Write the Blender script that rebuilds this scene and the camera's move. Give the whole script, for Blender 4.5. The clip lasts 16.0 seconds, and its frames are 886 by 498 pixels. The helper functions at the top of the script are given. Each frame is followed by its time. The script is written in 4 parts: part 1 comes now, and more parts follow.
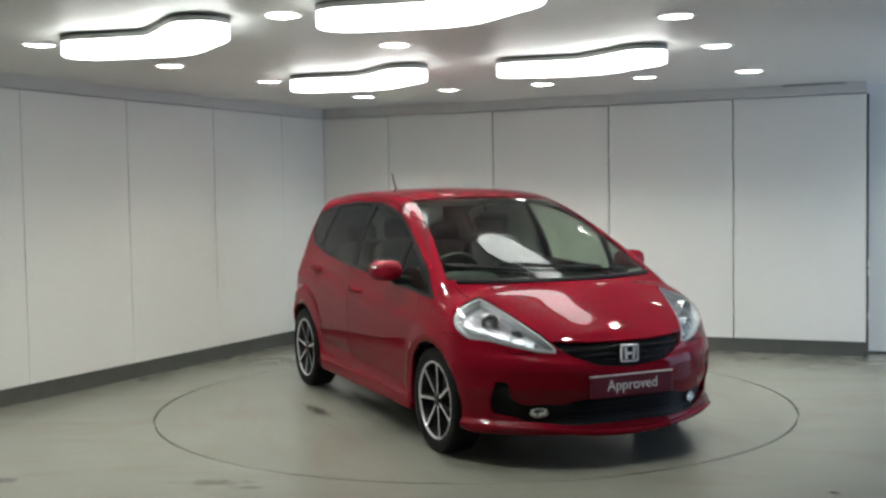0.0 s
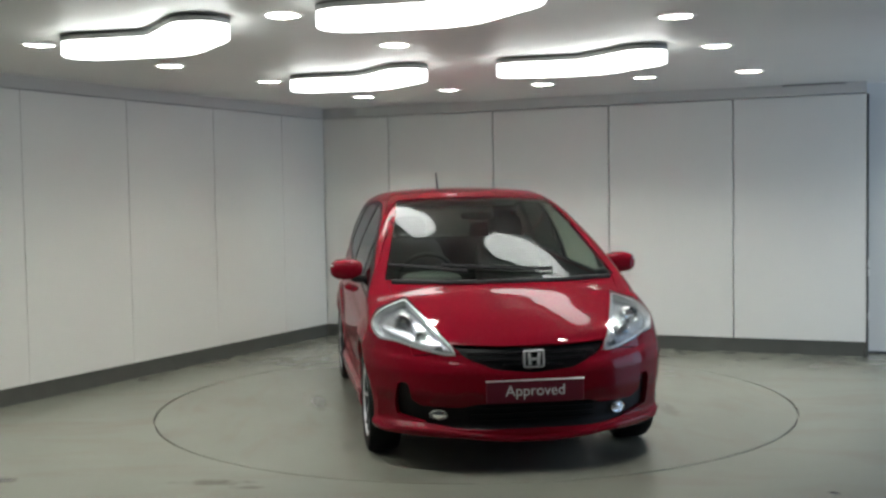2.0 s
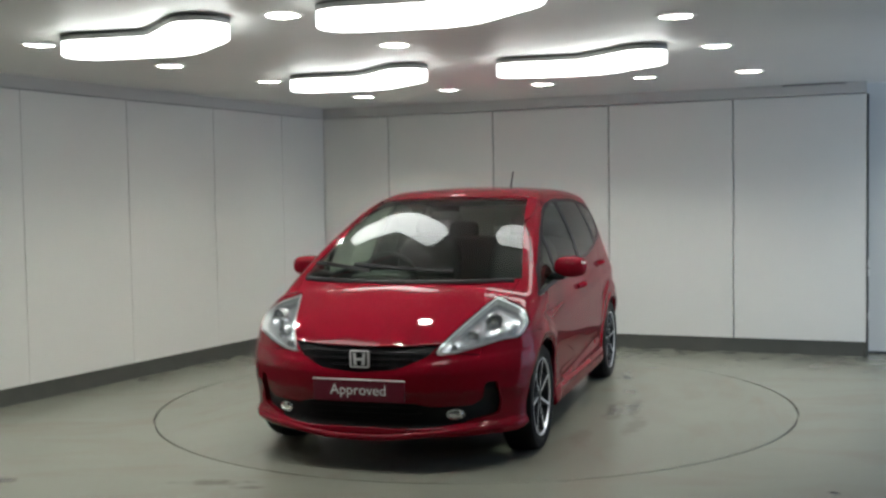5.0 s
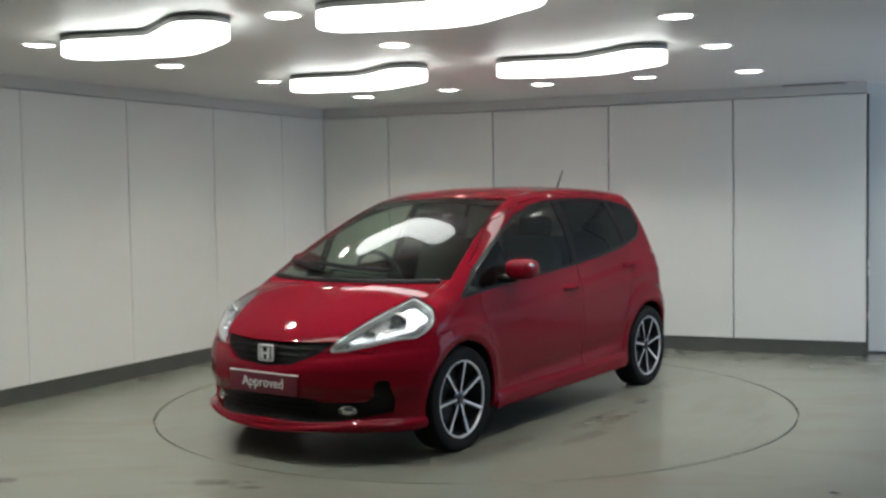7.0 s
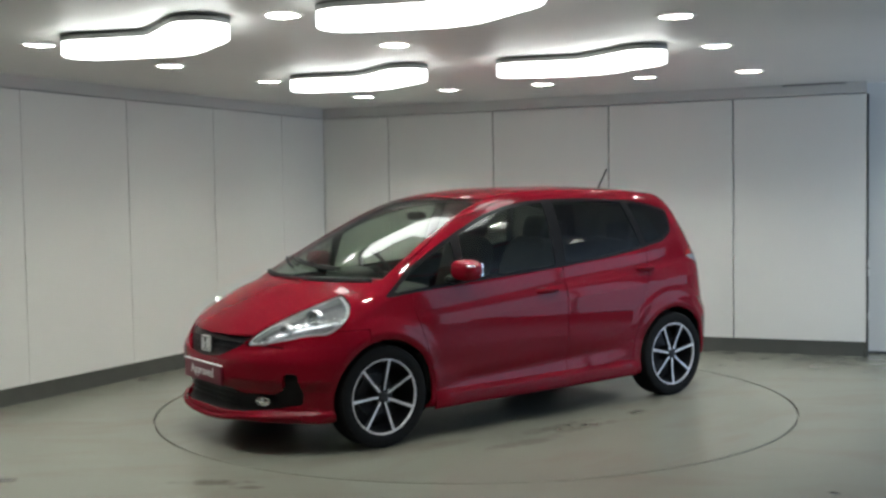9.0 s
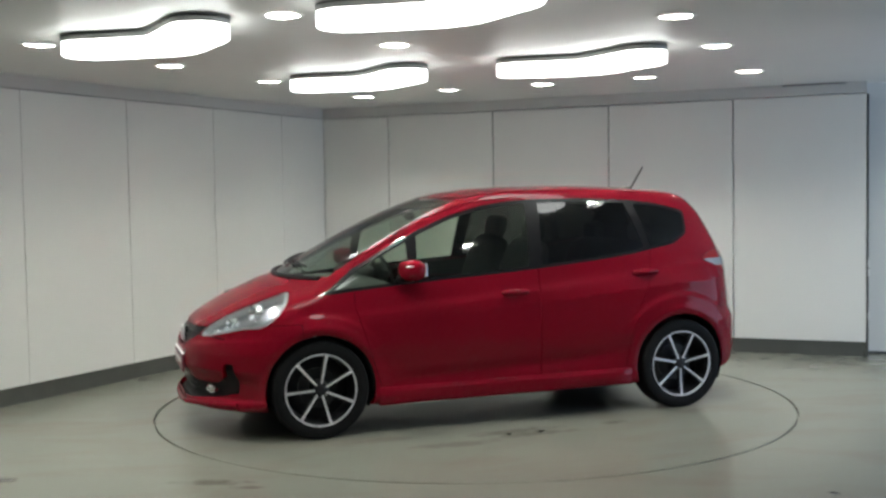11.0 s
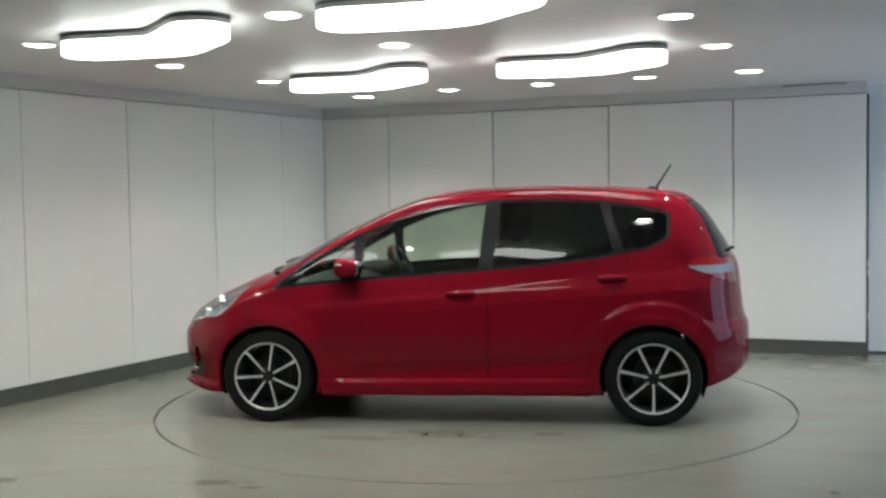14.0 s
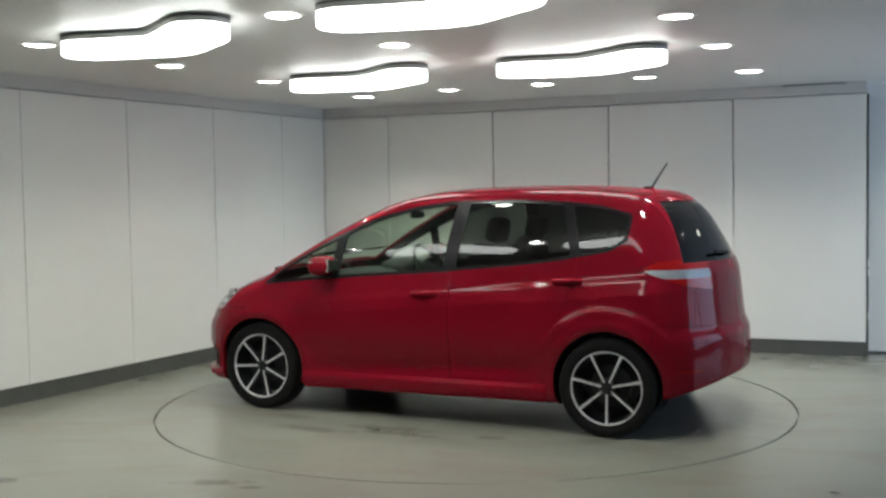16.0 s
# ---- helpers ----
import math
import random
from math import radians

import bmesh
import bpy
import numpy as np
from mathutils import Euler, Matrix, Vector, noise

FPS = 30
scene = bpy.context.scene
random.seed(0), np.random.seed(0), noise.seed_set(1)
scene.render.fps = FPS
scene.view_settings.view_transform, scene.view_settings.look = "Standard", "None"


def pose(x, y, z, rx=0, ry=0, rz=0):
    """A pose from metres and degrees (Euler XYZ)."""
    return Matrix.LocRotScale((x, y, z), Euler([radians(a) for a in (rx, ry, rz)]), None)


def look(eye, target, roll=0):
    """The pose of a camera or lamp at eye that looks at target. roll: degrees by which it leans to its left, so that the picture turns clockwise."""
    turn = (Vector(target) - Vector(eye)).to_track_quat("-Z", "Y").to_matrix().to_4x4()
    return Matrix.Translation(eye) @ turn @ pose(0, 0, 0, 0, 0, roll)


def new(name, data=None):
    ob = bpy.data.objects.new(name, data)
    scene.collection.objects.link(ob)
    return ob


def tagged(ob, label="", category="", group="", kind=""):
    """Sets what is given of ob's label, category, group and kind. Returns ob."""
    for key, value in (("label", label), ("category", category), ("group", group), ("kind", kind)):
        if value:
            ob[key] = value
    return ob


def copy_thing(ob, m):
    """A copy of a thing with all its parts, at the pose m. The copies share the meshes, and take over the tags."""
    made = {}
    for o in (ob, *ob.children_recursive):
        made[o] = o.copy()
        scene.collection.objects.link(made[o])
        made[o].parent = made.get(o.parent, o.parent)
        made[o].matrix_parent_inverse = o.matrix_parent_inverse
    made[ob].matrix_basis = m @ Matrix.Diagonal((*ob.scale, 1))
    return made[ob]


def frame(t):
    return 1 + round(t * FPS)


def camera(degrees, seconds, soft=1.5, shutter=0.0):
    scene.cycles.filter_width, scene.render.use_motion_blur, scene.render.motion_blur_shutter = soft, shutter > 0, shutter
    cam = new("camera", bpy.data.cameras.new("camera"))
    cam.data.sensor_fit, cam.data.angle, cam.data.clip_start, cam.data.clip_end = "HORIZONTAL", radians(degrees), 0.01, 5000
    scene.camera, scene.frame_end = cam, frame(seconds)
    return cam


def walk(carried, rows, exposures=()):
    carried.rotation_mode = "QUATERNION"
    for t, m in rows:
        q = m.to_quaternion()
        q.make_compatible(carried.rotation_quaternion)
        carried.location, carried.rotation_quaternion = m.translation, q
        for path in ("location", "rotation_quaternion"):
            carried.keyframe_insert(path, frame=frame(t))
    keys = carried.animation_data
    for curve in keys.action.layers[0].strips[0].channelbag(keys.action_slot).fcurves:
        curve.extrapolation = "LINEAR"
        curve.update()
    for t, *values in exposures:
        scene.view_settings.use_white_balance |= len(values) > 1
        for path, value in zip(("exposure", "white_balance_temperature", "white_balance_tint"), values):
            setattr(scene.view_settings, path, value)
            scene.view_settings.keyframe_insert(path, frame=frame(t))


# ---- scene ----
cam = camera(45.21, 16.0, soft=2.7)
EYE = Vector((0.0, -7.5685, 1.4697))
CAM = look(EYE, EYE + Vector((-0.02644, 0.99840, -0.05006)), -0.947)
walk(cam, [(0.0, CAM), (16.0, CAM)], exposures=[(0.0, 0.83), (0.8, 0.72), (2.0, 0.67), (4.0, 0.64), (9.0, 0.66), (12.0, 0.83), (16.0, 0.84)])

# ---------------------------------------------------------------- plan
CORNER = Vector((-1.536, 3.656))
UL = Vector((-math.cos(radians(63.73)), -math.sin(radians(63.73))))   # along the side wall, out of the corner
UR = Vector((math.cos(radians(-20.83)), math.sin(radians(-20.83))))   # along the back wall, out of the corner
LEN_L, LEN_R = 12.0, 8.6
CEIL = 2.40
RING = 2.21
P0, P1 = CORNER, CORNER + UR * LEN_R
P2, P3 = P1 + UL * LEN_L, CORNER + UL * LEN_L

# ---------------------------------------------------------------- world and large lights
world = bpy.data.worlds.new("world")
scene.world = world
world.use_nodes = True
_sky = world.node_tree.nodes.new("ShaderNodeTexSky")
_sky.sky_type, _sky.sun_disc = 'NISHITA', False
_sky.sun_elevation, _sky.sun_rotation = radians(35), radians(200)
_bg = world.node_tree.nodes["Background"]
world.node_tree.links.new(_sky.outputs[0], _bg.inputs[0])
_bg.inputs[1].default_value = 0.05

LAMP_GLOW = 5.2
SPOT_GLOW = 330.0
DAY_W = 37.0


# ---------------------------------------------------------------- materials
def nodes_of(m):
    m.use_nodes = True
    nt = m.node_tree
    return nt, nt.nodes["Principled BSDF"]


def setp(b, **kw):
    for k, v in kw.items():
        k = {"color": "Base Color", "rough": "Roughness", "metal": "Metallic", "coat": "Coat Weight", "coat_rough": "Coat Roughness",
             "spec": "Specular IOR Level", "emit": "Emission Color", "glow": "Emission Strength", "ior": "IOR", "coat_ior": "Coat IOR"}[k]
        if k in ("Base Color", "Emission Color"):
            v = (*v, 1)
        b.inputs[k].default_value = v


def plain(name, color, rough=0.5, metal=0.0, vary=0.12, scale=8.0, bump=0.0, bump_scale=120.0, **kw):
    """A surface with broad and fine variation of colour and gloss."""
    m = bpy.data.materials.new(name)
    nt, b = nodes_of(m)
    setp(b, color=color, rough=rough, metal=metal, **kw)
    N, L = nt.nodes, nt.links
    tc = N.new("ShaderNodeTexCoord")
    n1 = N.new("ShaderNodeTexNoise")
    n1.inputs["Scale"].default_value, n1.inputs["Detail"].default_value = scale, 5
    L.new(tc.outputs["Object"], n1.inputs["Vector"])
    mix = N.new("ShaderNodeMix")
    mix.data_type = 'RGBA'
    mix.inputs[6].default_value = (*[c * (1 - vary) for c in color], 1)
    mix.inputs[7].default_value = (*[min(1, c * (1 + vary)) for c in color], 1)
    L.new(n1.outputs["Fac"], mix.inputs[0])
    L.new(mix.outputs[2], b.inputs["Base Color"])
    mr = N.new("ShaderNodeMapRange")
    mr.inputs[3].default_value, mr.inputs[4].default_value = max(0.02, rough * 0.85), min(1, rough * 1.15)
    n2 = N.new("ShaderNodeTexNoise")
    n2.inputs["Scale"].default_value = scale * 6
    L.new(tc.outputs["Object"], n2.inputs["Vector"])
    L.new(n2.outputs["Fac"], mr.inputs[0])
    L.new(mr.outputs[0], b.inputs["Roughness"])
    if bump:
        n3 = N.new("ShaderNodeTexNoise")
        n3.inputs["Scale"].default_value, n3.inputs["Detail"].default_value = bump_scale, 3
        L.new(tc.outputs["Object"], n3.inputs["Vector"])
        bp = N.new("ShaderNodeBump")
        bp.inputs["Strength"].default_value, bp.inputs["Distance"].default_value = bump, 0.004
        L.new(n3.outputs["Fac"], bp.inputs["Height"])
        L.new(bp.outputs[0], b.inputs["Normal"])
    return m


def pane(name, tint, gloss_rough=0.0, base=0.045):
    """A thin sheet of glass: light passes with a tint, and the surface mirrors by its Fresnel share."""
    m = bpy.data.materials.new(name)
    m.use_nodes = True
    nt = m.node_tree
    nt.nodes.remove(nt.nodes["Principled BSDF"])
    out = nt.nodes["Material Output"]
    tr, gl, mx, lw = (nt.nodes.new(k) for k in ("ShaderNodeBsdfTransparent", "ShaderNodeBsdfGlossy", "ShaderNodeMixShader", "ShaderNodeLayerWeight"))
    tr.inputs[0].default_value = (*tint, 1)
    gl.inputs["Roughness"].default_value = gloss_rough
    pw, ma = nt.nodes.new("ShaderNodeMath"), nt.nodes.new("ShaderNodeMath")
    pw.operation, pw.inputs[1].default_value = 'POWER', 4.5
    ma.operation, ma.inputs[1].default_value, ma.inputs[2].default_value = 'MULTIPLY_ADD', 0.85, base
    nt.links.new(lw.outputs["Facing"], pw.inputs[0])
    nt.links.new(pw.outputs[0], ma.inputs[0])
    nt.links.new(ma.outputs[0], mx.inputs[0])
    nt.links.new(tr.outputs[0], mx.inputs[1])
    nt.links.new(gl.outputs[0], mx.inputs[2])
    nt.links.new(mx.outputs[0], out.inputs[0])
    return m


def glowing(name, color, strength):
    m = bpy.data.materials.new(name)
    nt, b = nodes_of(m)
    setp(b, color=(0.8, 0.8, 0.8), rough=0.4, emit=color, glow=strength)
    return m


def floor_material(name, smears):
    m = plain(name, (0.184, 0.186, 0.155), 0.25, vary=0.13, scale=0.9, bump=0.03, bump_scale=60)
    nt, b = nodes_of(m)
    N, L = nt.nodes, nt.links
    tc = N.new("ShaderNodeTexCoord")
    old = b.inputs["Base Color"].links[0].from_socket
    # faint tyre scuffs and damp-looking patches
    mp = N.new("ShaderNodeMapping")
    mp.inputs["Scale"].default_value = (0.7, 2.2, 1)
    n = N.new("ShaderNodeTexNoise")
    n.inputs["Scale"].default_value, n.inputs["Detail"].default_value, n.inputs["Distortion"].default_value = 1.6, 8, 0.8
    L.new(tc.outputs["Object"], mp.inputs[0])
    L.new(mp.outputs[0], n.inputs["Vector"])
    r = N.new("ShaderNodeMapRange")
    r.inputs[1].default_value, r.inputs[2].default_value, r.inputs[3].default_value, r.inputs[4].default_value = 0.50, 0.74, 0.0, 0.62
    L.new(n.outputs["Fac"], r.inputs[0])
    mix = N.new("ShaderNodeMix")
    mix.data_type = 'RGBA'
    L.new(r.outputs[0], mix.inputs[0])
    L.new(old, mix.inputs[6])
    mix.inputs[7].default_value = (0.17, 0.15, 0.12, 1)
    prev = mix.outputs[2]
    # a few dark smears that somebody trod in
    warp = N.new("ShaderNodeTexNoise")
    warp.inputs["Scale"].default_value, warp.inputs["Detail"].default_value = 9, 5
    L.new(tc.outputs["Object"], warp.inputs["Vector"])
    for sx, sy, rx, ry, deep in smears:
        mp = N.new("ShaderNodeMapping")
        mp.inputs["Location"].default_value = (-sx / rx, -sy / ry, 0)
        mp.inputs["Scale"].default_value = (1 / rx, 1 / ry, 1)
        L.new(tc.outputs["Object"], mp.inputs[0])
        ln = N.new("ShaderNodeVectorMath")
        ln.operation = 'LENGTH'
        L.new(mp.outputs[0], ln.inputs[0])
        ad = N.new("ShaderNodeMath")
        ad.operation, ad.inputs[1].default_value = 'MULTIPLY_ADD', 2.4
        L.new(warp.outputs["Fac"], ad.inputs[0])
        L.new(ln.outputs["Value"], ad.inputs[2])
        mr = N.new("ShaderNodeMapRange")
        mr.inputs[1].default_value, mr.inputs[2].default_value, mr.inputs[3].default_value, mr.inputs[4].default_value = 1.7, 2.5, deep, 0.0
        L.new(ad.outputs[0], mr.inputs[0])
        mx = N.new("ShaderNodeMix")
        mx.data_type = 'RGBA'
        mx.inputs[7].default_value = (0.05, 0.042, 0.032, 1)
        L.new(mr.outputs[0], mx.inputs[0])
        L.new(prev, mx.inputs[6])
        prev = mx.outputs[2]
    L.new(prev, b.inputs["Base Color"])
    return m


M_FLOOR = floor_material("polished_concrete", ((-2.53, -2.05, 0.10, 0.05, 0.8), (-1.38, -2.14, 0.16, 0.05, 0.55), (-1.15, -2.24, 0.08, 0.03, 0.5), (1.745, -2.43, 0.025, 0.025, 0.7)))
M_DECK = floor_material("turntable_concrete", ((0.12, 1.04, 0.30, 0.06, 0.38), (0.02, 1.14, 0.26, 0.05, 0.38), (-0.60, 1.04, 0.10, 0.05, 0.35), (0.55, 1.22, 0.25, 0.06, 0.3),
                                               (0.95, 0.95, 0.20, 0.06, 0.18), (-0.2, -1.1, 0.25, 0.06, 0.4), (-1.2, 0.9, 0.14, 0.09, 0.18)))
M_PANEL = plain("painted_panel", (0.72, 0.72, 0.69), 0.55, vary=0.025, scale=1.2, bump=0.02, bump_scale=90)
M_WALL = plain("wall_paint", (0.66, 0.66, 0.64), 0.7, vary=0.04, scale=1.5)
M_FRIEZE = plain("frieze_paint", (0.55, 0.55, 0.53), 0.7, vary=0.04, scale=2)
M_PLINTH = plain("dark_plinth", (0.075, 0.078, 0.07), 0.6, vary=0.2, scale=5)
# for the unseen walls; this grey sets reflections and fill on the car
M_DARKWALL = plain("grey_paint", (0.24, 0.24, 0.238), 0.7, vary=0.1, scale=1.5)
M_CEIL = plain("ceiling_paint", (0.76, 0.76, 0.74), 0.45, vary=0.04, scale=0.8)
M_LAMP = glowing("lamp_diffuser", (0.985, 1.025, 0.99), LAMP_GLOW)
M_SPOT = glowing("spot_glow", (0.985, 1.01, 0.94), SPOT_GLOW)
M_RIM_WHITE = plain("white_enamel", (0.8, 0.8, 0.78), 0.3, vary=0.03)
M_RIM_GREY = plain("grey_enamel", (0.35, 0.35, 0.34), 0.4, vary=0.05)
# can colour darkened so these downlights look dimmer; every lens glows alike
M_CAN_DIMMED = plain("dimmed_can", (0.028, 0.028, 0.028), 0.45, vary=0.05)
M_BLACK_MET = plain("black_metal", (0.02, 0.02, 0.02), 0.4, vary=0.2)
M_DOORGLASS = pane("clear_glass", (0.95, 0.97, 0.97))
M_ALU = plain("brushed_aluminium", (0.6, 0.6, 0.6), 0.35, 1.0, vary=0.06)

M_RED = plain("red_paint", (0.172, 0.0042, 0.0125), 0.5, vary=0.03, scale=3, coat=0.6, coat_rough=0.045, coat_ior=1.40, spec=0.0)
M_TRIM = plain("black_trim", (0.008, 0.008, 0.009), 0.34, vary=0.25, scale=20, spec=0.13)
M_MATT = plain("black_plastic", (0.010, 0.010, 0.011), 0.6, vary=0.25, scale=30, bump=0.05, spec=0.25)
M_INNER = plain("dark_underbody", (0.006, 0.006, 0.006), 0.9, vary=0.2, spec=0.05)
M_GLASS = pane("windscreen_glass", (0.62, 0.71, 0.63), base=0.030)
M_SIDEGLASS = pane("side_glass", (0.60, 0.67, 0.60))
M_PRIVACY = pane("privacy_glass", (0.085, 0.095, 0.088))
M_LENS = pane("lamp_lens", (0.92, 0.94, 0.95))
M_CHROME = plain("chrome", (0.80, 0.81, 0.82), 0.10, 1.0, vary=0.05)
M_REFLECT = plain("lamp_reflector", (0.52, 0.53, 0.56), 0.16, 0.85, vary=0.35, scale=22, bump=1.0, bump_scale=42)
M_BADGE = plain("satin_badge", (0.78, 0.79, 0.80), 0.32, 0.45, vary=0.05)
M_BEZEL = plain("pale_bezel", (0.50, 0.51, 0.51), 0.25, 0.3, vary=0.15, scale=20)
M_CLEAR = plain("clear_lamp_band", (0.24, 0.26, 0.30), 0.25, 0.2, vary=0.2, scale=30, bump=0.4, bump_scale=50)
M_LINING = plain("dark_cabin_lining", (0.03, 0.03, 0.03), 0.8, vary=0.2, spec=0.2)
M_REDLENS = plain("red_lens", (0.26, 0.006, 0.006), 0.12, vary=0.1, coat=0.3, spec=0.3)
M_RUBBER = plain("tyre_rubber", (0.006, 0.006, 0.006), 0.7, vary=0.25, scale=30, bump=0.1, spec=0.18)
M_SPOKE = plain("machined_alloy", (0.68, 0.68, 0.70), 0.28, 0.4, vary=0.06, scale=30)
M_POCKET = plain("gunmetal_paint", (0.022, 0.022, 0.025), 0.35, 0.4, vary=0.15)
M_FABRIC = plain("seat_fabric", (0.05, 0.051, 0.053), 0.9, vary=0.3, scale=40, bump=0.2)
M_LINER = plain("headliner", (0.55, 0.54, 0.50), 0.9, vary=0.1)
M_DASH = plain("dashboard_plastic", (0.03, 0.031, 0.032), 0.6, vary=0.2, bump=0.1)
M_PLATE = plain("plate_face", (0.13, 0.006, 0.022), 0.3, vary=0.05)
M_WHITE = plain("white_print", (0.8, 0.8, 0.8), 0.5, vary=0.03)


# ---------------------------------------------------------------- mesh helpers
def part(name, bm, material, parent=None, label="", smooth=0.0, place=None):
    """Links a bmesh as one mesh object, under its parent if one is given."""
    me = bpy.data.meshes.new(name)
    bmesh.ops.recalc_face_normals(bm, faces=bm.faces)
    bm.to_mesh(me)
    bm.free()
    me.materials.append(material)
    if smooth:
        me.shade_smooth()
        me.set_sharp_from_angle(angle=radians(smooth))
    ob = new(name, me)
    if parent:
        ob.parent = parent
    if place:
        ob.matrix_basis = place
    if label:
        tagged(ob, label)
    return ob


def empty(name, label, category, m=None, **kw):
    ob = new(name)
    if m:
        ob.matrix_basis = m
    return tagged(ob, label, category, **kw)


def box(x0, x1, y0, y1, z0, z1, bevel=0.0, bm=None):
    own = bm is None
    bm = bm or bmesh.new()
    r = bmesh.ops.create_cube(bm, size=1)
    bmesh.ops.transform(bm, matrix=Matrix.LocRotScale(((x0 + x1) / 2, (y0 + y1) / 2, (z0 + z1) / 2), None, (x1 - x0, y1 - y0, z1 - z0)), verts=r["verts"])
    if bevel:
        es = list({e for v in r["verts"] for e in v.link_edges})
        bmesh.ops.bevel(bm, geom=es, offset=bevel, segments=2, affect='EDGES', profile=0.5)
    return bm


def lathe(profile, n=48, axis="y", bm=None):
    """Turns (radius, along) pairs about an axis."""
    bm = bm or bmesh.new()
    rings = []
    for r, a in profile:
        ring = []
        for i in range(n):
            c, s = math.cos(2 * math.pi * i / n) * r, math.sin(2 * math.pi * i / n) * r
            ring.append(bm.verts.new((c, a, s) if axis == "y" else (c, s, a)))
        rings.append(ring)
    for p, q in zip(rings, rings[1:]):
        for i in range(n):
            bm.faces.new((p[i], p[(i + 1) % n], q[(i + 1) % n], q[i]))
    return bm


def prism(outline, z0, z1, bevel=0.0, bm=None):
    """An upright block over a plan outline."""
    bm = bm or bmesh.new()
    lo = [bm.verts.new((x, y, z0)) for x, y in outline]
    hi = [bm.verts.new((x, y, z1)) for x, y in outline]
    n = len(outline)
    bm.faces.new(lo[::-1])
    bm.faces.new(hi)
    for i in range(n):
        bm.faces.new((lo[i], lo[(i + 1) % n], hi[(i + 1) % n], hi[i]))
    if bevel:
        es = [e for e in bm.edges if abs(e.verts[0].co.z - z0) < 1e-6 and abs(e.verts[1].co.z - z0) < 1e-6]
        bmesh.ops.bevel(bm, geom=es, offset=bevel, segments=3, affect='EDGES', profile=0.5)
    return bm


def blob(c, size, e1=0.6, e2=0.6, nu=28, nv=16, bm=None, turn=None):
    """A superellipsoid: a rounded cushion of the given half sizes."""
    bm = bm or bmesh.new()
    f = lambda v, e: math.copysign(abs(v) ** e, v)
    rows = []
    for j in range(nv + 1):
        a = -math.pi / 2 + math.pi * j / nv
        row = []
        for i in range(nu):
            b = 2 * math.pi * i / nu
            p = Vector((size[0] * f(math.cos(a), e1) * f(math.cos(b), e2), size[1] * f(math.cos(a), e1) * f(math.sin(b), e2), size[2] * f(math.sin(a), e1)))
            if turn:
                p = turn @ p
            row.append(bm.verts.new(p + Vector(c)))
        rows.append(row)
    for r, q in zip(rows, rows[1:]):
        for i in range(nu):
            bm.faces.new((r[i], r[(i + 1) % nu], q[(i + 1) % nu], q[i]))
    bmesh.ops.remove_doubles(bm, verts=bm.verts, dist=1e-5)
    return bm


def rod(pts, r, n=10, bm=None, taper=1.0):
    """A round bar along points."""
    bm = bm or bmesh.new()
    pts = [Vector(p) for p in pts]
    rings = []
    for i, p in enumerate(pts):
        d = (pts[min(i + 1, len(pts) - 1)] - pts[max(i - 1, 0)]).normalized()
        q = d.to_track_quat("Z", "Y")
        rr = r * (1 + (taper - 1) * i / (len(pts) - 1))
        rings.append([bm.verts.new(p + q @ Vector((math.cos(2 * math.pi * k / n) * rr, math.sin(2 * math.pi * k / n) * rr, 0))) for k in range(n)])
    for a, b in zip(rings, rings[1:]):
        for k in range(n):
            bm.faces.new((a[k], a[(k + 1) % n], b[(k + 1) % n], b[k]))
    bm.faces.new(rings[0][::-1])
    bm.faces.new(rings[-1])
    return bm


# ---------------------------------------------------------------- the room
def structure(ob, label):
    return tagged(ob, label, kind="structure")


def slab_wall(name, p, u, n, s0, s1, z0, z1, out0, out1, material, label):
    """A wall piece from s0 to s1 along u, with thickness from out0 to out1 along the inward normal n."""
    a, b = p + u * s0 + n * out0, p + u * s1 + n * out0
    c, d = p + u * s1 + n * out1, p + u * s0 + n * out1
    ob = part(name, prism([a, b, c, d], z0, z1), material)
    return structure(ob, label) if label else ob


NL = Vector((-UL.y, UL.x))
NL = NL if NL.dot(Vector((0, 0)) - CORNER) > 0 else -NL
NR = Vector((-UR.y, UR.x))
NR = NR if NR.dot(Vector((0, 0)) - CORNER) > 0 else -NR


def floor_with_hole():
    bm = bmesh.new()
    n = 128
    inner = [Vector((math.cos(2 * math.pi * i / n), math.sin(2 * math.pi * i / n))) * (RING + 0.0065) for i in range(n)]
    big = [P0 - UR * 0.7 - UL * 0.7, P1 + UR * 0.7 - UL * 0.7, P2 + UR * 0.7 + UL * 0.7, P3 - UR * 0.7 + UL * 0.7]

    def edge(d):
        best = None
        for a, b in zip(big, big[1:] + big[:1]):
            e = b - a
            den = d.x * e.y - d.y * e.x
            if abs(den) > 1e-9:
                t = (a.x * e.y - a.y * e.x) / den
                w = (a.x * d.y - a.y * d.x) / den
                if t > 0 and -1e-6 <= w <= 1 + 1e-6 and (best is None or t < best):
                    best = t
        return d * best
    rows = []
    for i in range(n):
        d = inner[i].normalized()
        far = edge(d)
        rows.append([bm.verts.new((*inner[i], -0.03)), bm.verts.new((*inner[i], 0.0)), bm.verts.new((*((inner[i] + far) / 2), 0)), bm.verts.new((*far, 0)), bm.verts.new((*far, -0.2))])
    for a, b in zip(rows, rows[1:] + rows[:1]):
        for k in range(4):
            bm.faces.new((a[k], a[k + 1], b[k + 1], b[k]))
    bm.faces.new([r[0] for r in rows])
    return bm


fl = part("floor", floor_with_hole(), M_FLOOR)
structure(fl, "smooth grey polished concrete showroom floor with faint stains")

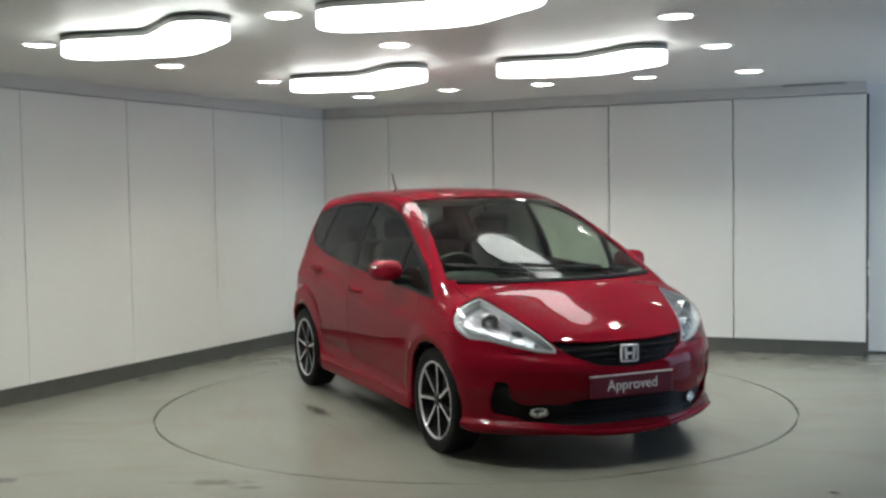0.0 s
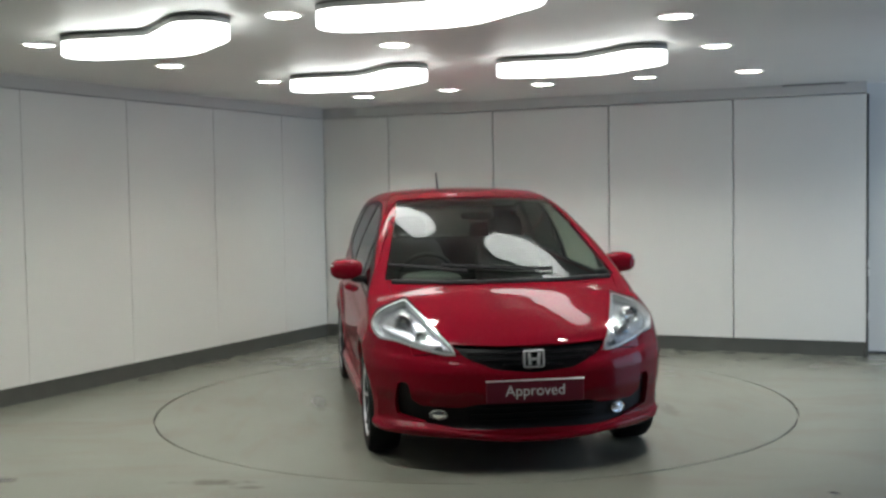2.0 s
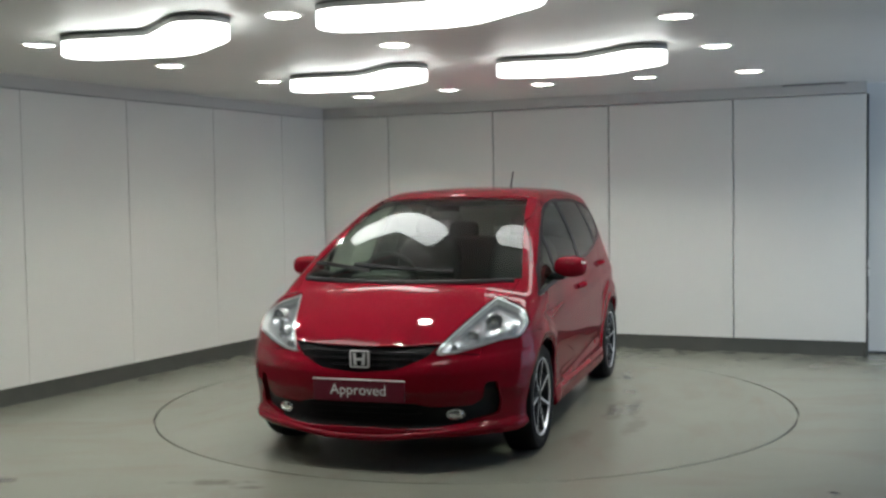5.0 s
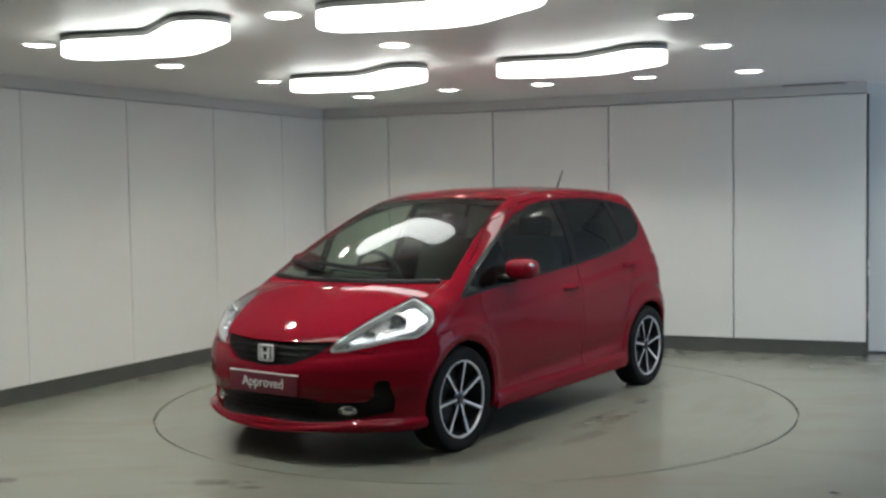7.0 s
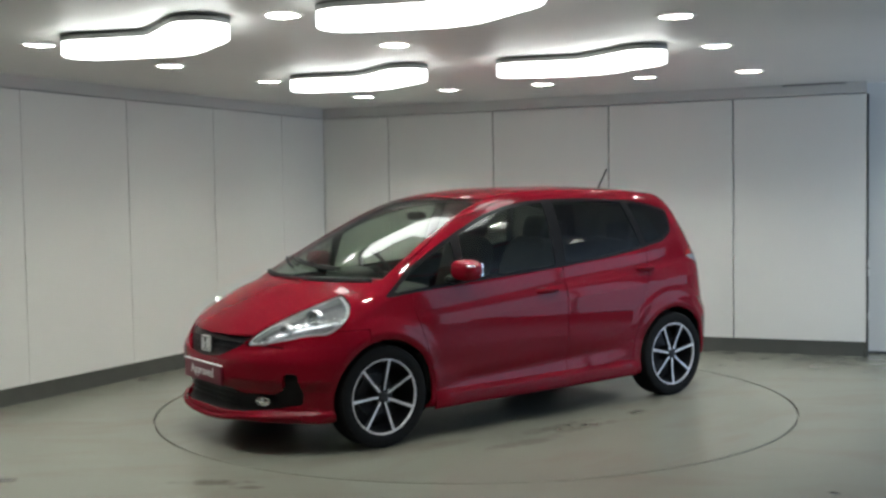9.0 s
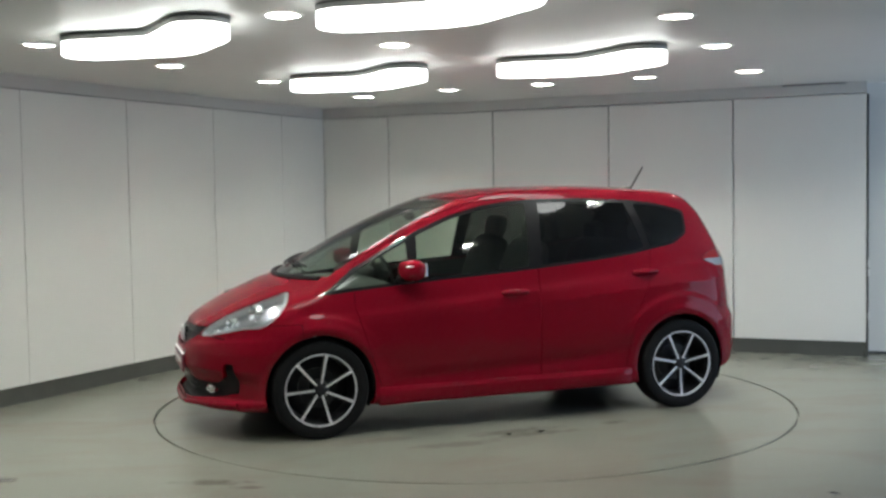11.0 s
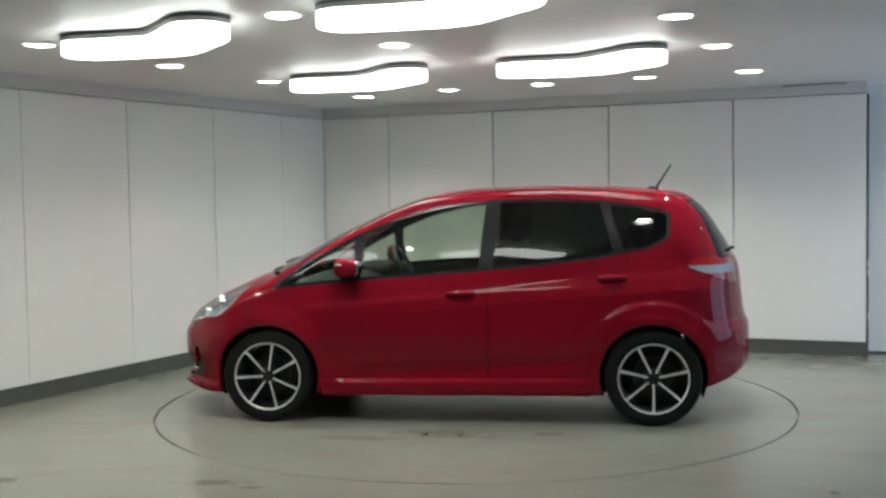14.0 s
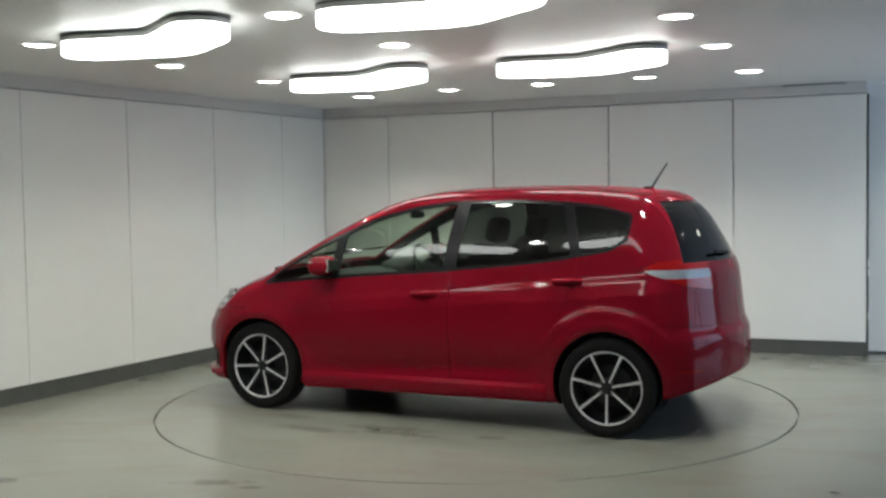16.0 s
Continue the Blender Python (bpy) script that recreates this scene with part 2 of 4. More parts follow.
turntable = empty("turntable", "flush round concrete-grey vehicle turntable in the floor", "turntable")
part("deck", lathe([(0.0001, -0.028), (RING - 0.019, -0.028), (RING - 0.019, 0.0), (0.0001, 0.0)], 128, "z"), M_DECK, turntable)
part("edge_ring", lathe([(RING - 0.0188, -0.028), (RING - 0.006, -0.028), (RING - 0.006, -0.002), (RING - 0.008, 0.0), (RING - 0.0188, 0.0), (RING - 0.0188, -0.028)], 128, "z"), M_DECK, turntable)

PLINTH, PTOP = 0.130, 2.288
DOWNLIGHTS = ((-2.53, -1.30), (-2.06, -0.21), (-0.94, -2.13), (-1.58, 0.90), (-0.98, 2.33), (-0.45, -0.98), (-0.17, 1.85), (0.63, 1.52), (1.42, 1.14), (1.10, -1.86), (1.59, -0.66), (2.19, 0.84),
              # out of view: four more, added to brighten the side walls
              (-3.02, -2.40), (-3.50, -3.50), (3.30, -0.40), (3.85, 0.85))


def ceiling_mesh():
    """A slab with a round hole for each downlight."""
    bm = bmesh.new()
    big = [P0 - UR * 0.7 - UL * 0.7, P1 + UR * 0.7 - UL * 0.7, P2 + UR * 0.7 + UL * 0.7, P3 - UR * 0.7 + UL * 0.7]
    loops = [[bm.verts.new((*q, CEIL)) for q in big]]
    for x, y in DOWNLIGHTS:
        loops.append([bm.verts.new((x + 0.088 * math.cos(2 * math.pi * k / 32), y + 0.088 * math.sin(2 * math.pi * k / 32), CEIL)) for k in range(32)])
    es = []
    for lp in loops:
        es += [bm.edges.new((p, q)) for p, q in zip(lp, lp[1:] + lp[:1])]
    bmesh.ops.triangle_fill(bm, edges=es, use_beauty=True)
    up = [bm.verts.new((*q, CEIL + 0.2)) for q in big]
    bm.faces.new(up)
    lo = loops[0]
    for k in range(4):
        bm.faces.new((lo[k], lo[(k + 1) % 4], up[(k + 1) % 4], up[k]))
    return bm


cl = part("ceiling", ceiling_mesh(), M_CEIL)
structure(cl, "flat light grey painted showroom ceiling")


def clad_wall(name, p, u, n, length, seams, end, label, gap=0.003):
    w = slab_wall(name, p, u, n, -0.22, end - 0.002, 0.0, CEIL, -0.25, -0.045, M_WALL, label)
    pl = slab_wall("plinth", p, u, n, -0.02, end - 0.004, 0.0, PLINTH, -0.045, -0.008, M_PLINTH, "")
    fr = slab_wall("frieze", p, u, n, -0.02, end - 0.003, PTOP + 0.012, CEIL, -0.045, -0.010, M_FRIEZE, "")
    for o in (pl, fr):
        o.parent = w
    cuts = [0.0] + seams
    for a, b in zip(cuts, cuts[1:]):
        g0 = gap if a else 0.007
        bm = prism([p + u * (a + g0) + n * -0.045, p + u * (b - gap) + n * -0.045, p + u * (b - gap), p + u * (a + g0)], PLINTH, PTOP)
        o = part("wall_panel", bm, M_PANEL)
        o.parent = w
    return w


clad_wall("wall_north", P0, UR, NR, LEN_R, [0.75, 1.891, 3.051, 4.196, 5.322], 5.322, "white panelled showroom wall over a dark recessed plinth", 0.0055)
# shade in the gap at the panelling's end, built as a dark strip
edge = slab_wall("trim", P0, UR, NR, 5.3225, 5.336, 0.0, PTOP, -0.235, 0.002, M_PLINTH, "dark strip for the shadow gap at the end of the panelling")
for _z in (0.36, 0.74, 0.82):
    _h = part("hinge", lathe([(0.0001, -0.03), (0.009, -0.03), (0.009, 0.03), (0.0001, 0.03)], 12, "z"), M_RIM_WHITE, edge, "small pale hinge knuckle", smooth=40)
    _q = P0 + UR * 5.340 + NR * 0.004
    _h.matrix_basis = pose(_q.x, _q.y, _z)
slab_wall("trim_2", P0, UR, NR, 4.62, 5.15, 2.388, 2.3975, -0.009, -0.004, M_PLINTH, "dark open joint under the ceiling edge")
slab_wall("baseboard", P0, UR, NR, 5.34, LEN_R - 0.2, 0.0, 0.022, -0.233, -0.222, M_PLINTH, "low dark skirting of the recessed wall")
clad_wall("wall_west", P0, UL, NL, LEN_L, [0.736, 1.771, 2.851, 3.917, 4.98, 6.05, 7.12, 8.19], 8.19, "white panelled side wall over a dark recessed plinth")
slab_wall("wall_north_recess", P0, UR, NR, 5.2, LEN_R + 0.3, 0, CEIL, -0.45, -0.235, M_PANEL, "plain white recessed wall beside the panelling")
# unseen walls, added to close the room and shape the car's light
slab_wall("wall_west_end", P0, UL, NL, 8.20, LEN_L + 0.2, 0, CEIL, -0.25, -0.02, M_DARKWALL, "unseen grey wall added beside the viewpoint")
slab_wall("wall_south", P3, UR, UL, -0.2, LEN_R + 0.2, 0, CEIL, 0.0, 0.2, M_DARKWALL, "unseen grey wall added behind the viewpoint")
# the east side: a wide glazed opening between plain piers
O0, O1, OH = 0.15, 3.7, 2.34
NE = -NL
slab_wall("wall_east", P1, UL, NE, -0.4, O0, 0, CEIL, 0.0, 0.2, M_WALL, "plain white wall beside the glazed entrance")
slab_wall("wall_east_end", P1, UL, NE, O1, LEN_L, 0, CEIL, 0.0, 0.2, M_WALL, "plain white wall beside the glazed entrance")
slab_wall("wall_east_lintel", P1, UL, NE, O0, O1, OH, CEIL, 0.0, 0.2, M_WALL, "white lintel over the glazed entrance")
win = structure(new("window_1"), "wide clear glazed entrance in thin aluminium frames")
for k in range(3):
    s = O0 + (O1 - O0) * k / 2
    o = slab_wall("window_frame", P1, UL, NE, s - 0.03, s + 0.03, 0, OH, 0.06, 0.12, M_ALU, "")
    o.parent = win
    if k < 2:
        o = slab_wall("pane", P1, UL, NE, s + 0.03, s + (O1 - O0) / 2 - 0.03, 0.0, OH, 0.088, 0.094, M_DOORGLASS, "")
        o.parent = win
        o.visible_shadow = False

day = new("daylight", bpy.data.lights.new("daylight", 'AREA'))
day.data.shape, day.data.size, day.data.size_y = 'RECTANGLE', O1 - O0 - 0.2, OH - 0.2
day.data.energy, day.data.color = DAY_W, (0.50, 0.68, 1.0)
_dc = P1 + UL * ((O0 + O1) / 2) + NE * 0.03
day.matrix_basis = look((_dc.x, _dc.y, OH / 2), (_dc.x + NE.x, _dc.y + NE.y, OH / 2))


# ---------------------------------------------------------------- ceiling lights
def boomerang(w, grow=0.0):
    """A strip of half width w with round ends and one soft bend, about the bend."""
    a, b, c = Vector((-0.485, 0.092)), Vector((0, 0)), Vector((0.275, -0.45))
    d1, d2 = (b - a).normalized(), (c - b).normalized()
    # soft bend as a quadratic curve
    path = [a, a + d1 * 0.28] + [(1 - t) ** 2 * (b - d1 * 0.13) + 2 * t * (1 - t) * b + t * t * (b + d2 * 0.13) for t in [i / 8 for i in range(9)]] + [c - d2 * 0.25, c]
    left, right = [], []
    for i, q in enumerate(path):
        d = (path[min(i + 1, len(path) - 1)] - path[max(i - 1, 0)]).normalized()
        nrm = Vector((-d.y, d.x))
        left.append(q + nrm * (w + grow))
        right.append(q - nrm * (w + grow))
    cap = lambda q, d: [q + Matrix.Rotation(ang, 2) @ d * (w + grow) for ang in [-math.pi / 2 + math.pi * i / 10 for i in range(1, 10)]]
    return right + cap(c, d2) + left[::-1] + cap(a, -d1)


def ceiling_light(x, y):
    e = empty("ceiling_light", "white glowing boomerang-shaped diffuser light hung below the ceiling", "ceiling light", pose(x, y, CEIL), group="ceiling lights")
    part("diffuser", prism(boomerang(0.150), -0.118, -0.046, 0.010), M_LAMP, e, "glowing white acrylic diffuser", smooth=40)
    part("rim", prism(boomerang(0.150, 0.003), -0.0455, -0.019), M_RIM_GREY, e, smooth=40)
    part("back_plate", prism(boomerang(0.150, 0.006), -0.0175, -0.010), M_BLACK_MET, e, smooth=40)
    for q in ((-0.4, 0.08), (0.2, -0.32)):
        part("mount", lathe([(0.0001, -0.011), (0.03, -0.011), (0.03, 0.0), (0.0001, 0.0)], 16, "z"), M_BLACK_MET, e, place=pose(*q, 0))
    return e


hung = None
for cx, cy in ((-1.640, -1.69), (-0.715, 0.44), (0.83, -0.30), (-0.090, -2.52)):
    hung = copy_thing(hung, pose(cx, cy, CEIL)) if hung else ceiling_light(cx, cy)


def downlight(x, y, bright=False):
    e = empty("downlight", "round white recessed downlight flush in the ceiling", "downlight", pose(x, y, CEIL), group="ceiling downlights")
    part("ring", lathe([(0.086, 0.002), (0.086, -0.004), (0.100, -0.007), (0.110, -0.004), (0.110, 0.0)], 40, "z"), M_RIM_WHITE, e, smooth=40)
    part("can", lathe([(0.0875, 0.0), (0.084, 0.04), (0.072, 0.085), (0.072, 0.10), (0.0001, 0.10)], 40, "z"), M_RIM_WHITE if bright else M_CAN_DIMMED, e, smooth=40)
    part("lens", lathe([(0.0001, 0.084), (0.060, 0.084), (0.060, 0.088), (0.0001, 0.088)], 32, "z"), M_SPOT, e, "bright lamp glass")
    return e


lit = downlight(-0.94, -2.13, True)
copy_thing(lit, pose(-0.45, -0.98, CEIL))
dark_can = None
# four of these are unseen extras that only light the walls
for x, y in DOWNLIGHTS:
    if (x, y) not in ((-0.94, -2.13), (-0.45, -0.98)):
        dark_can = copy_thing(dark_can, pose(x, y, CEIL)) if dark_can else downlight(x, y)


# ---------------------------------------------------------------- the car: its skin as one smooth solid, cut into panels
# Car space: x forward, y to its own left, z up, the origin between the axles on the ground.
class Curve:
    """A smooth curve through a few pairs, without overshoot."""

    def __init__(self, *pairs):
        p = np.array(sorted(pairs), float)
        self.x, self.y = p[:, 0], p[:, 1]
        d = np.diff(self.y) / np.diff(self.x)
        m = np.empty(len(self.x))
        m[0], m[-1] = d[0], d[-1]
        m[1:-1] = np.where(d[:-1] * d[1:] > 0, 2 * d[:-1] * d[1:] / (d[:-1] + d[1:] + np.where(d[:-1] + d[1:] == 0, 1, 0)), 0)
        self.m = m

    def __call__(self, v):
        v = np.clip(v, self.x[0], self.x[-1])
        i = np.clip(np.searchsorted(self.x, v) - 1, 0, len(self.x) - 2)
        h = self.x[i + 1] - self.x[i]
        t = (v - self.x[i]) / h
        return (self.y[i] * (1 + 2 * t) * (1 - t) ** 2 + self.m[i] * h * t * (1 - t) ** 2 + self.y[i + 1] * t * t * (3 - 2 * t) + self.m[i + 1] * h * t * t * (t - 1))


AXF, AXR, HUB = 1.25, -1.25, 0.300
TOP = Curve((2.10, 0.60), (1.99, 0.652), (1.93, 0.692), (1.85, 0.742), (1.725, 0.812), (1.60, 0.870), (1.46, 0.930), (1.36, 0.962), (1.26, 1.018), (1.16, 1.073), (1.0, 1.158), (0.88, 1.220), (0.75, 1.283),
            (0.63, 1.338), (0.51, 1.389), (0.40, 1.429), (0.30, 1.460), (0.10, 1.498), (-0.15, 1.520), (-0.60, 1.528), (-0.95, 1.520), (-1.30, 1.495), (-1.55, 1.465), (-1.9, 1.40))
SIDE = Curve((0.10, 0.76), (0.18, 0.80), (0.24, 0.832), (0.30, 0.826), (0.42, 0.828), (0.56, 0.846), (0.68, 0.848), (0.80, 0.844), (0.9, 0.840), (1.1, 0.835), (1.6, 0.83))
FRONT = Curve((0.10, 1.90), (0.17, 1.975), (0.205, 2.012), (0.235, 2.008), (0.262, 1.975), (0.30, 1.978), (0.36, 1.985), (0.44, 2.012), (0.52, 2.010), (0.60, 1.985), (0.68, 1.955), (0.76, 1.93), (1.2, 1.9))
REAR = Curve((0.10, 1.74), (0.20, 1.82), (0.28, 1.905), (0.42, 1.918), (0.58, 1.915), (0.66, 1.885), (0.80, 1.868), (0.97, 1.848), (1.10, 1.790), (1.31, 1.668), (1.42, 1.605), (1.50, 1.57))


def smin(a, b, k):
    h = np.clip(0.5 + 0.5 * (b - a) / k, 0, 1)
    return b + (a - b) * h - k * h * (1 - h)


def skin(x, y, z):
    """Positive inside the car's body, about the distance to its surface."""
    y = np.abs(y)
    w = SIDE(z)
    # the glass house leans in from a shoulder that rises to the tail
    up = np.maximum(z - (0.950 - 0.077 * x), -0.2)
    lean = 0.797 + 0.022 * np.clip(x, 0, 1) - 0.03 * np.clip(-x, 0, 1) - 0.22 * up - 0.45 * up * np.abs(up)
    lean = lean - 0.040 * np.clip((-x - 0.7) / 0.9, 0, 2) ** 2 * np.clip((z - 0.55) / 0.5, 0, 1)
    w = smin(w, lean, 0.035)
    # crease through the door handles, hollow above the sill, swollen arches and a haunch over the rear wheel
    zc = 0.842 - 0.085 * x
    w = w + 0.0035 * np.tanh((zc - z) / 0.018) * np.exp(-((z - zc) / 0.075) ** 2) * np.clip((1.35 - x) / 0.4, 0, 1) * np.clip((x + 1.75) / 0.3, 0, 1)
    low = 0.36 - 0.045 * x
    w = w - 0.016 * np.exp(-((z - low) / 0.05) ** 2) * np.clip((0.85 - np.abs(x)) / 0.25, 0, 1)
    for ax, r0, r1, flare in ((AXF, 0.375, 0.455, 0.009), (AXR, 0.372, 0.480, 0.020)):
        r = np.hypot(x - ax, z - HUB)
        w = w + 0.012 * np.exp(-((r - r0) / 0.035) ** 2) * np.clip((z - 0.2) / 0.2, 0, 1)
        w = w + flare * 0.5 * (1 - np.tanh((r - r1) / 0.016)) * np.clip((z - 0.46) / 0.22, 0, 1)
    side = (w - y) * 0.93
    u = x + y * y * np.clip((x + 0.2) / 0.8, 0, 1) * 0.13
    t0 = TOP(u)
    slope = (TOP(u + 0.02) - TOP(u - 0.02)) / 0.04
    top = (t0 - 0.085 * y * y - 0.05 * y ** 4 - z) / np.sqrt(1 + slope * slope)
    # a folded edge across the bumper below the lamps
    fold = 0.006 * np.tanh((0.585 - z + 0.10 * (y - 0.4)) / 0.010) * np.exp(-((z - 0.585) / 0.07) ** 2) * np.clip((y - 0.25) / 0.15, 0, 1)
    front = (FRONT(z) + fold - 0.80 * np.maximum(y - 0.16, 0) ** 2 - 0.12 * y ** 6 - x) * 0.9
    rear = (x + REAR(z) + 0.016 - 0.36 * y * y - 0.12 * y ** 6) * 0.93
    f = smin(side, top, 0.065)
    f = smin(f, front, 0.055)
    f = smin(f, rear, 0.17)
    floor_z = 0.182 + 0.15 * np.clip((-x - 1.40) / 0.5, 0, 1)
    return smin(f, z - floor_z, 0.03)


def gradient(f, p):
    e = 1e-3
    g = np.stack([(f(p[:, 0] + (k == 0) * e, p[:, 1] + (k == 1) * e, p[:, 2] + (k == 2) * e) - f(p[:, 0] - (k == 0) * e, p[:, 1] - (k == 1) * e, p[:, 2] - (k == 2) * e)) / (2 * e) for k in range(3)], 1)
    return g


def skin_mesh(f, lo, hi, h):
    """Quads on the zero of f over a grid of step h, each corner slid onto the surface."""
    ax = [np.arange(lo[k], hi[k] + h, h) for k in range(3)]
    v = f(*np.meshgrid(*ax, indexing="ij"))
    s = v > 0
    c = np.zeros(np.array(v.shape) - 1, int)
    for i in (0, 1):
        for j in (0, 1):
            for k in (0, 1):
                c += s[i:i + c.shape[0], j:j + c.shape[1], k:k + c.shape[2]]
    act = (c > 0) & (c < 8)
    ids = -np.ones(c.shape, int)
    cell = np.argwhere(act)
    ids[act] = np.arange(len(cell))
    acc, cnt = np.zeros((len(cell), 3)), np.zeros(len(cell))
    for axis in range(3):
        for a in (0, 1):
            for b in (0, 1):
                o = [0, 0, 0]
                o[(axis + 1) % 3], o[(axis + 2) % 3] = a, b
                p = cell + o
                q = p.copy()
                q[:, axis] += 1
                vp, vq = v[tuple(p.T)], v[tuple(q.T)]
                m = (vp > 0) != (vq > 0)
                t = np.where(m, vp / np.where(m, vp - vq, 1), 0)
                pos = p.astype(float)
                pos[:, axis] += t
                acc[m] += pos[m]
                cnt[m] += 1
    P = acc / cnt[:, None] * h + np.array([a[0] for a in ax])
    for _ in range(3):
        g = gradient(f, P)
        d = f(*P.T)[:, None] * g / np.maximum((g * g).sum(1, keepdims=True), 0.05)
        P -= np.clip(d, -h * 0.6, h * 0.6)
    quads = []
    for axis in range(3):
        b, c2 = (axis + 1) % 3, (axis + 2) % 3
        s0 = [slice(None)] * 3
        s1 = [slice(None)] * 3
        s0[axis], s1[axis] = slice(0, -1), slice(1, None)
        cross = s[tuple(s0)] != s[tuple(s1)]
        e = np.argwhere(cross)
        e = e[(e[:, b] > 0) & (e[:, c2] > 0) & (e[:, b] < ids.shape[b]) & (e[:, c2] < ids.shape[c2])]
        inside = s[tuple(e.T)]
        col = []
        for db, dc in ((1, 1), (0, 1), (0, 0), (1, 0)):
            q = e.copy()
            q[:, b] -= db
            q[:, c2] -= dc
            col.append(ids[tuple(q.T)])
        q = np.stack(col, 1)
        q[~inside] = q[~inside][:, ::-1]
        quads.append(q)
    Q = np.concatenate(quads)
    # even the net out along the surface
    for turn in range(14):
        acc, cnt = np.zeros_like(P), np.zeros(len(P))
        for i, j in ((0, 1), (1, 2), (2, 3), (3, 0)):
            for a, b in ((i, j), (j, i)):
                np.add.at(acc, Q[:, a], P[Q[:, b]])
                np.add.at(cnt, Q[:, a], 1)
        P = 0.4 * P + 0.6 * acc / np.maximum(cnt, 1)[:, None]
        for _ in range(1 if turn < 13 else 3):
            g = gradient(f, P)
            P -= np.clip(f(*P.T)[:, None] * g / np.maximum((g * g).sum(1, keepdims=True), 0.05), -h * 0.6, h * 0.6)
    return P, Q


class Skin:
    """A surface that can be clipped by fields; all pieces share one table of points."""

    def __init__(self, pts, faces, polys=()):
        self.pts, self.faces, self.polys = pts, faces, list(polys)

    def clip(self, field):
        """The piece where the field is positive."""
        P = self.pts
        d = field(*np.array(P).T)
        d = np.where(np.abs(d) < 1e-6, 1e-6, d)
        sg = d > 0
        q = self.faces
        n = sg[q].sum(1) if len(q) else np.zeros(0)
        keep, mixed = q[n == 4], q[(n > 0) & (n < 4)]
        polys, made, extra = [], {}, []
        base = len(P)
        for f in [tuple(r) for r in mixed] + self.polys:
            out = []
            for a, b in zip(f, f[1:] + f[:1]):
                if sg[a]:
                    out.append(a)
                if sg[a] != sg[b]:
                    key = (min(a, b), max(a, b))
                    if key not in made:
                        t = d[key[0]] / (d[key[0]] - d[key[1]])
                        made[key] = base + len(extra)
                        extra.append(P[key[0]] * (1 - t) + P[key[1]] * t)
                    out.append(made[key])
            if len(out) > 2:
                polys.append(tuple(out))
        pts = np.vstack([P, np.array(extra)]) if extra else P
        return Skin(pts, keep, polys)

    def build(self, name, material, parent, offset=0.0, rim=0.010, label=""):
        """One mesh: the piece, moved along the surface normal, with a folded-in edge."""
        faces = [tuple(r) for r in self.faces] + self.polys
        if not faces:
            return None
        used = sorted({i for f in faces for i in f})
        idx = {a: k for k, a in enumerate(used)}
        P = self.pts[used]
        N = -gradient(skin, P)
        N /= np.maximum(np.linalg.norm(N, axis=1, keepdims=True), 1e-6)
        V = P + N * offset
        F = [tuple(idx[i] for i in f) for f in faces]
        # boundary edges are run once only
        seen = {}
        for f in F:
            for a, b in zip(f, f[1:] + f[:1]):
                k = (min(a, b), max(a, b))
                seen[k] = None if k in seen else (a, b)
        verts, norms = list(V), list(N)
        if rim:
            for e in [e for e in seen.values() if e]:
                a, b = e
                t = np.cross(V[b] - V[a], N[a])
                t /= max(np.linalg.norm(t), 1e-9)
                k = len(verts)
                verts += [V[a], V[b], V[b] - N[b] * rim, V[a] - N[a] * rim]
                norms += [t] * 4
                F.append((k + 1, k, k + 3, k + 2))
        me = bpy.data.meshes.new(name)
        me.from_pydata([tuple(v) for v in verts], [], F)
        me.materials.append(material)
        me.shade_smooth()
        me.normals_split_custom_set_from_vertices([tuple(n) for n in norms])
        ob = new(name, me)
        ob.parent = parent
        if label:
            tagged(ob, label)
        return ob


def polygon(pts):
    """The signed distance into a closed outline, positive inside."""
    A = np.array(pts, float)
    B = np.roll(A, -1, 0)

    def f(u, v):
        best = np.full(u.shape, 1e9)
        ins = np.zeros(u.shape, bool)
        for a, b in zip(A, B):
            e = b - a
            t = np.clip(((u - a[0]) * e[0] + (v - a[1]) * e[1]) / (e @ e), 0, 1)
            best = np.minimum(best, np.hypot(u - a[0] - t * e[0], v - a[1] - t * e[1]))
            if a[1] != b[1]:
                c = ((a[1] > v) != (b[1] > v)) & (u < (b[0] - a[0]) * (v - a[1]) / (b[1] - a[1]) + a[0])
                ins ^= c
        return np.where(ins, best, -best)
    return f


def round_poly(pts, r, n=4):
    """An outline with its corners rounded."""
    out = []
    m = len(pts)
    for i in range(m):
        p, q, s = (Vector(pts[(i + k) % m]) for k in (-1, 0, 1))
        a, b = (p - q), (s - q)
        ra = min(r, a.length * 0.45, b.length * 0.45)
        a, b = q + a.normalized() * ra, q + b.normalized() * ra
        for k in range(n + 1):
            t = k / n
            out.append(tuple((1 - t) ** 2 * a + 2 * t * (1 - t) * q + t * t * b))
    return out


car = empty("hatchback_car", "glossy red five-door hatchback car with alloy wheels standing on the turntable", "car")

_P, _Q = skin_mesh(skin, (-2.02, -0.94, 0.10), (2.12, 0.94, 1.60), 0.0185)
whole = Skin(_P, _Q)

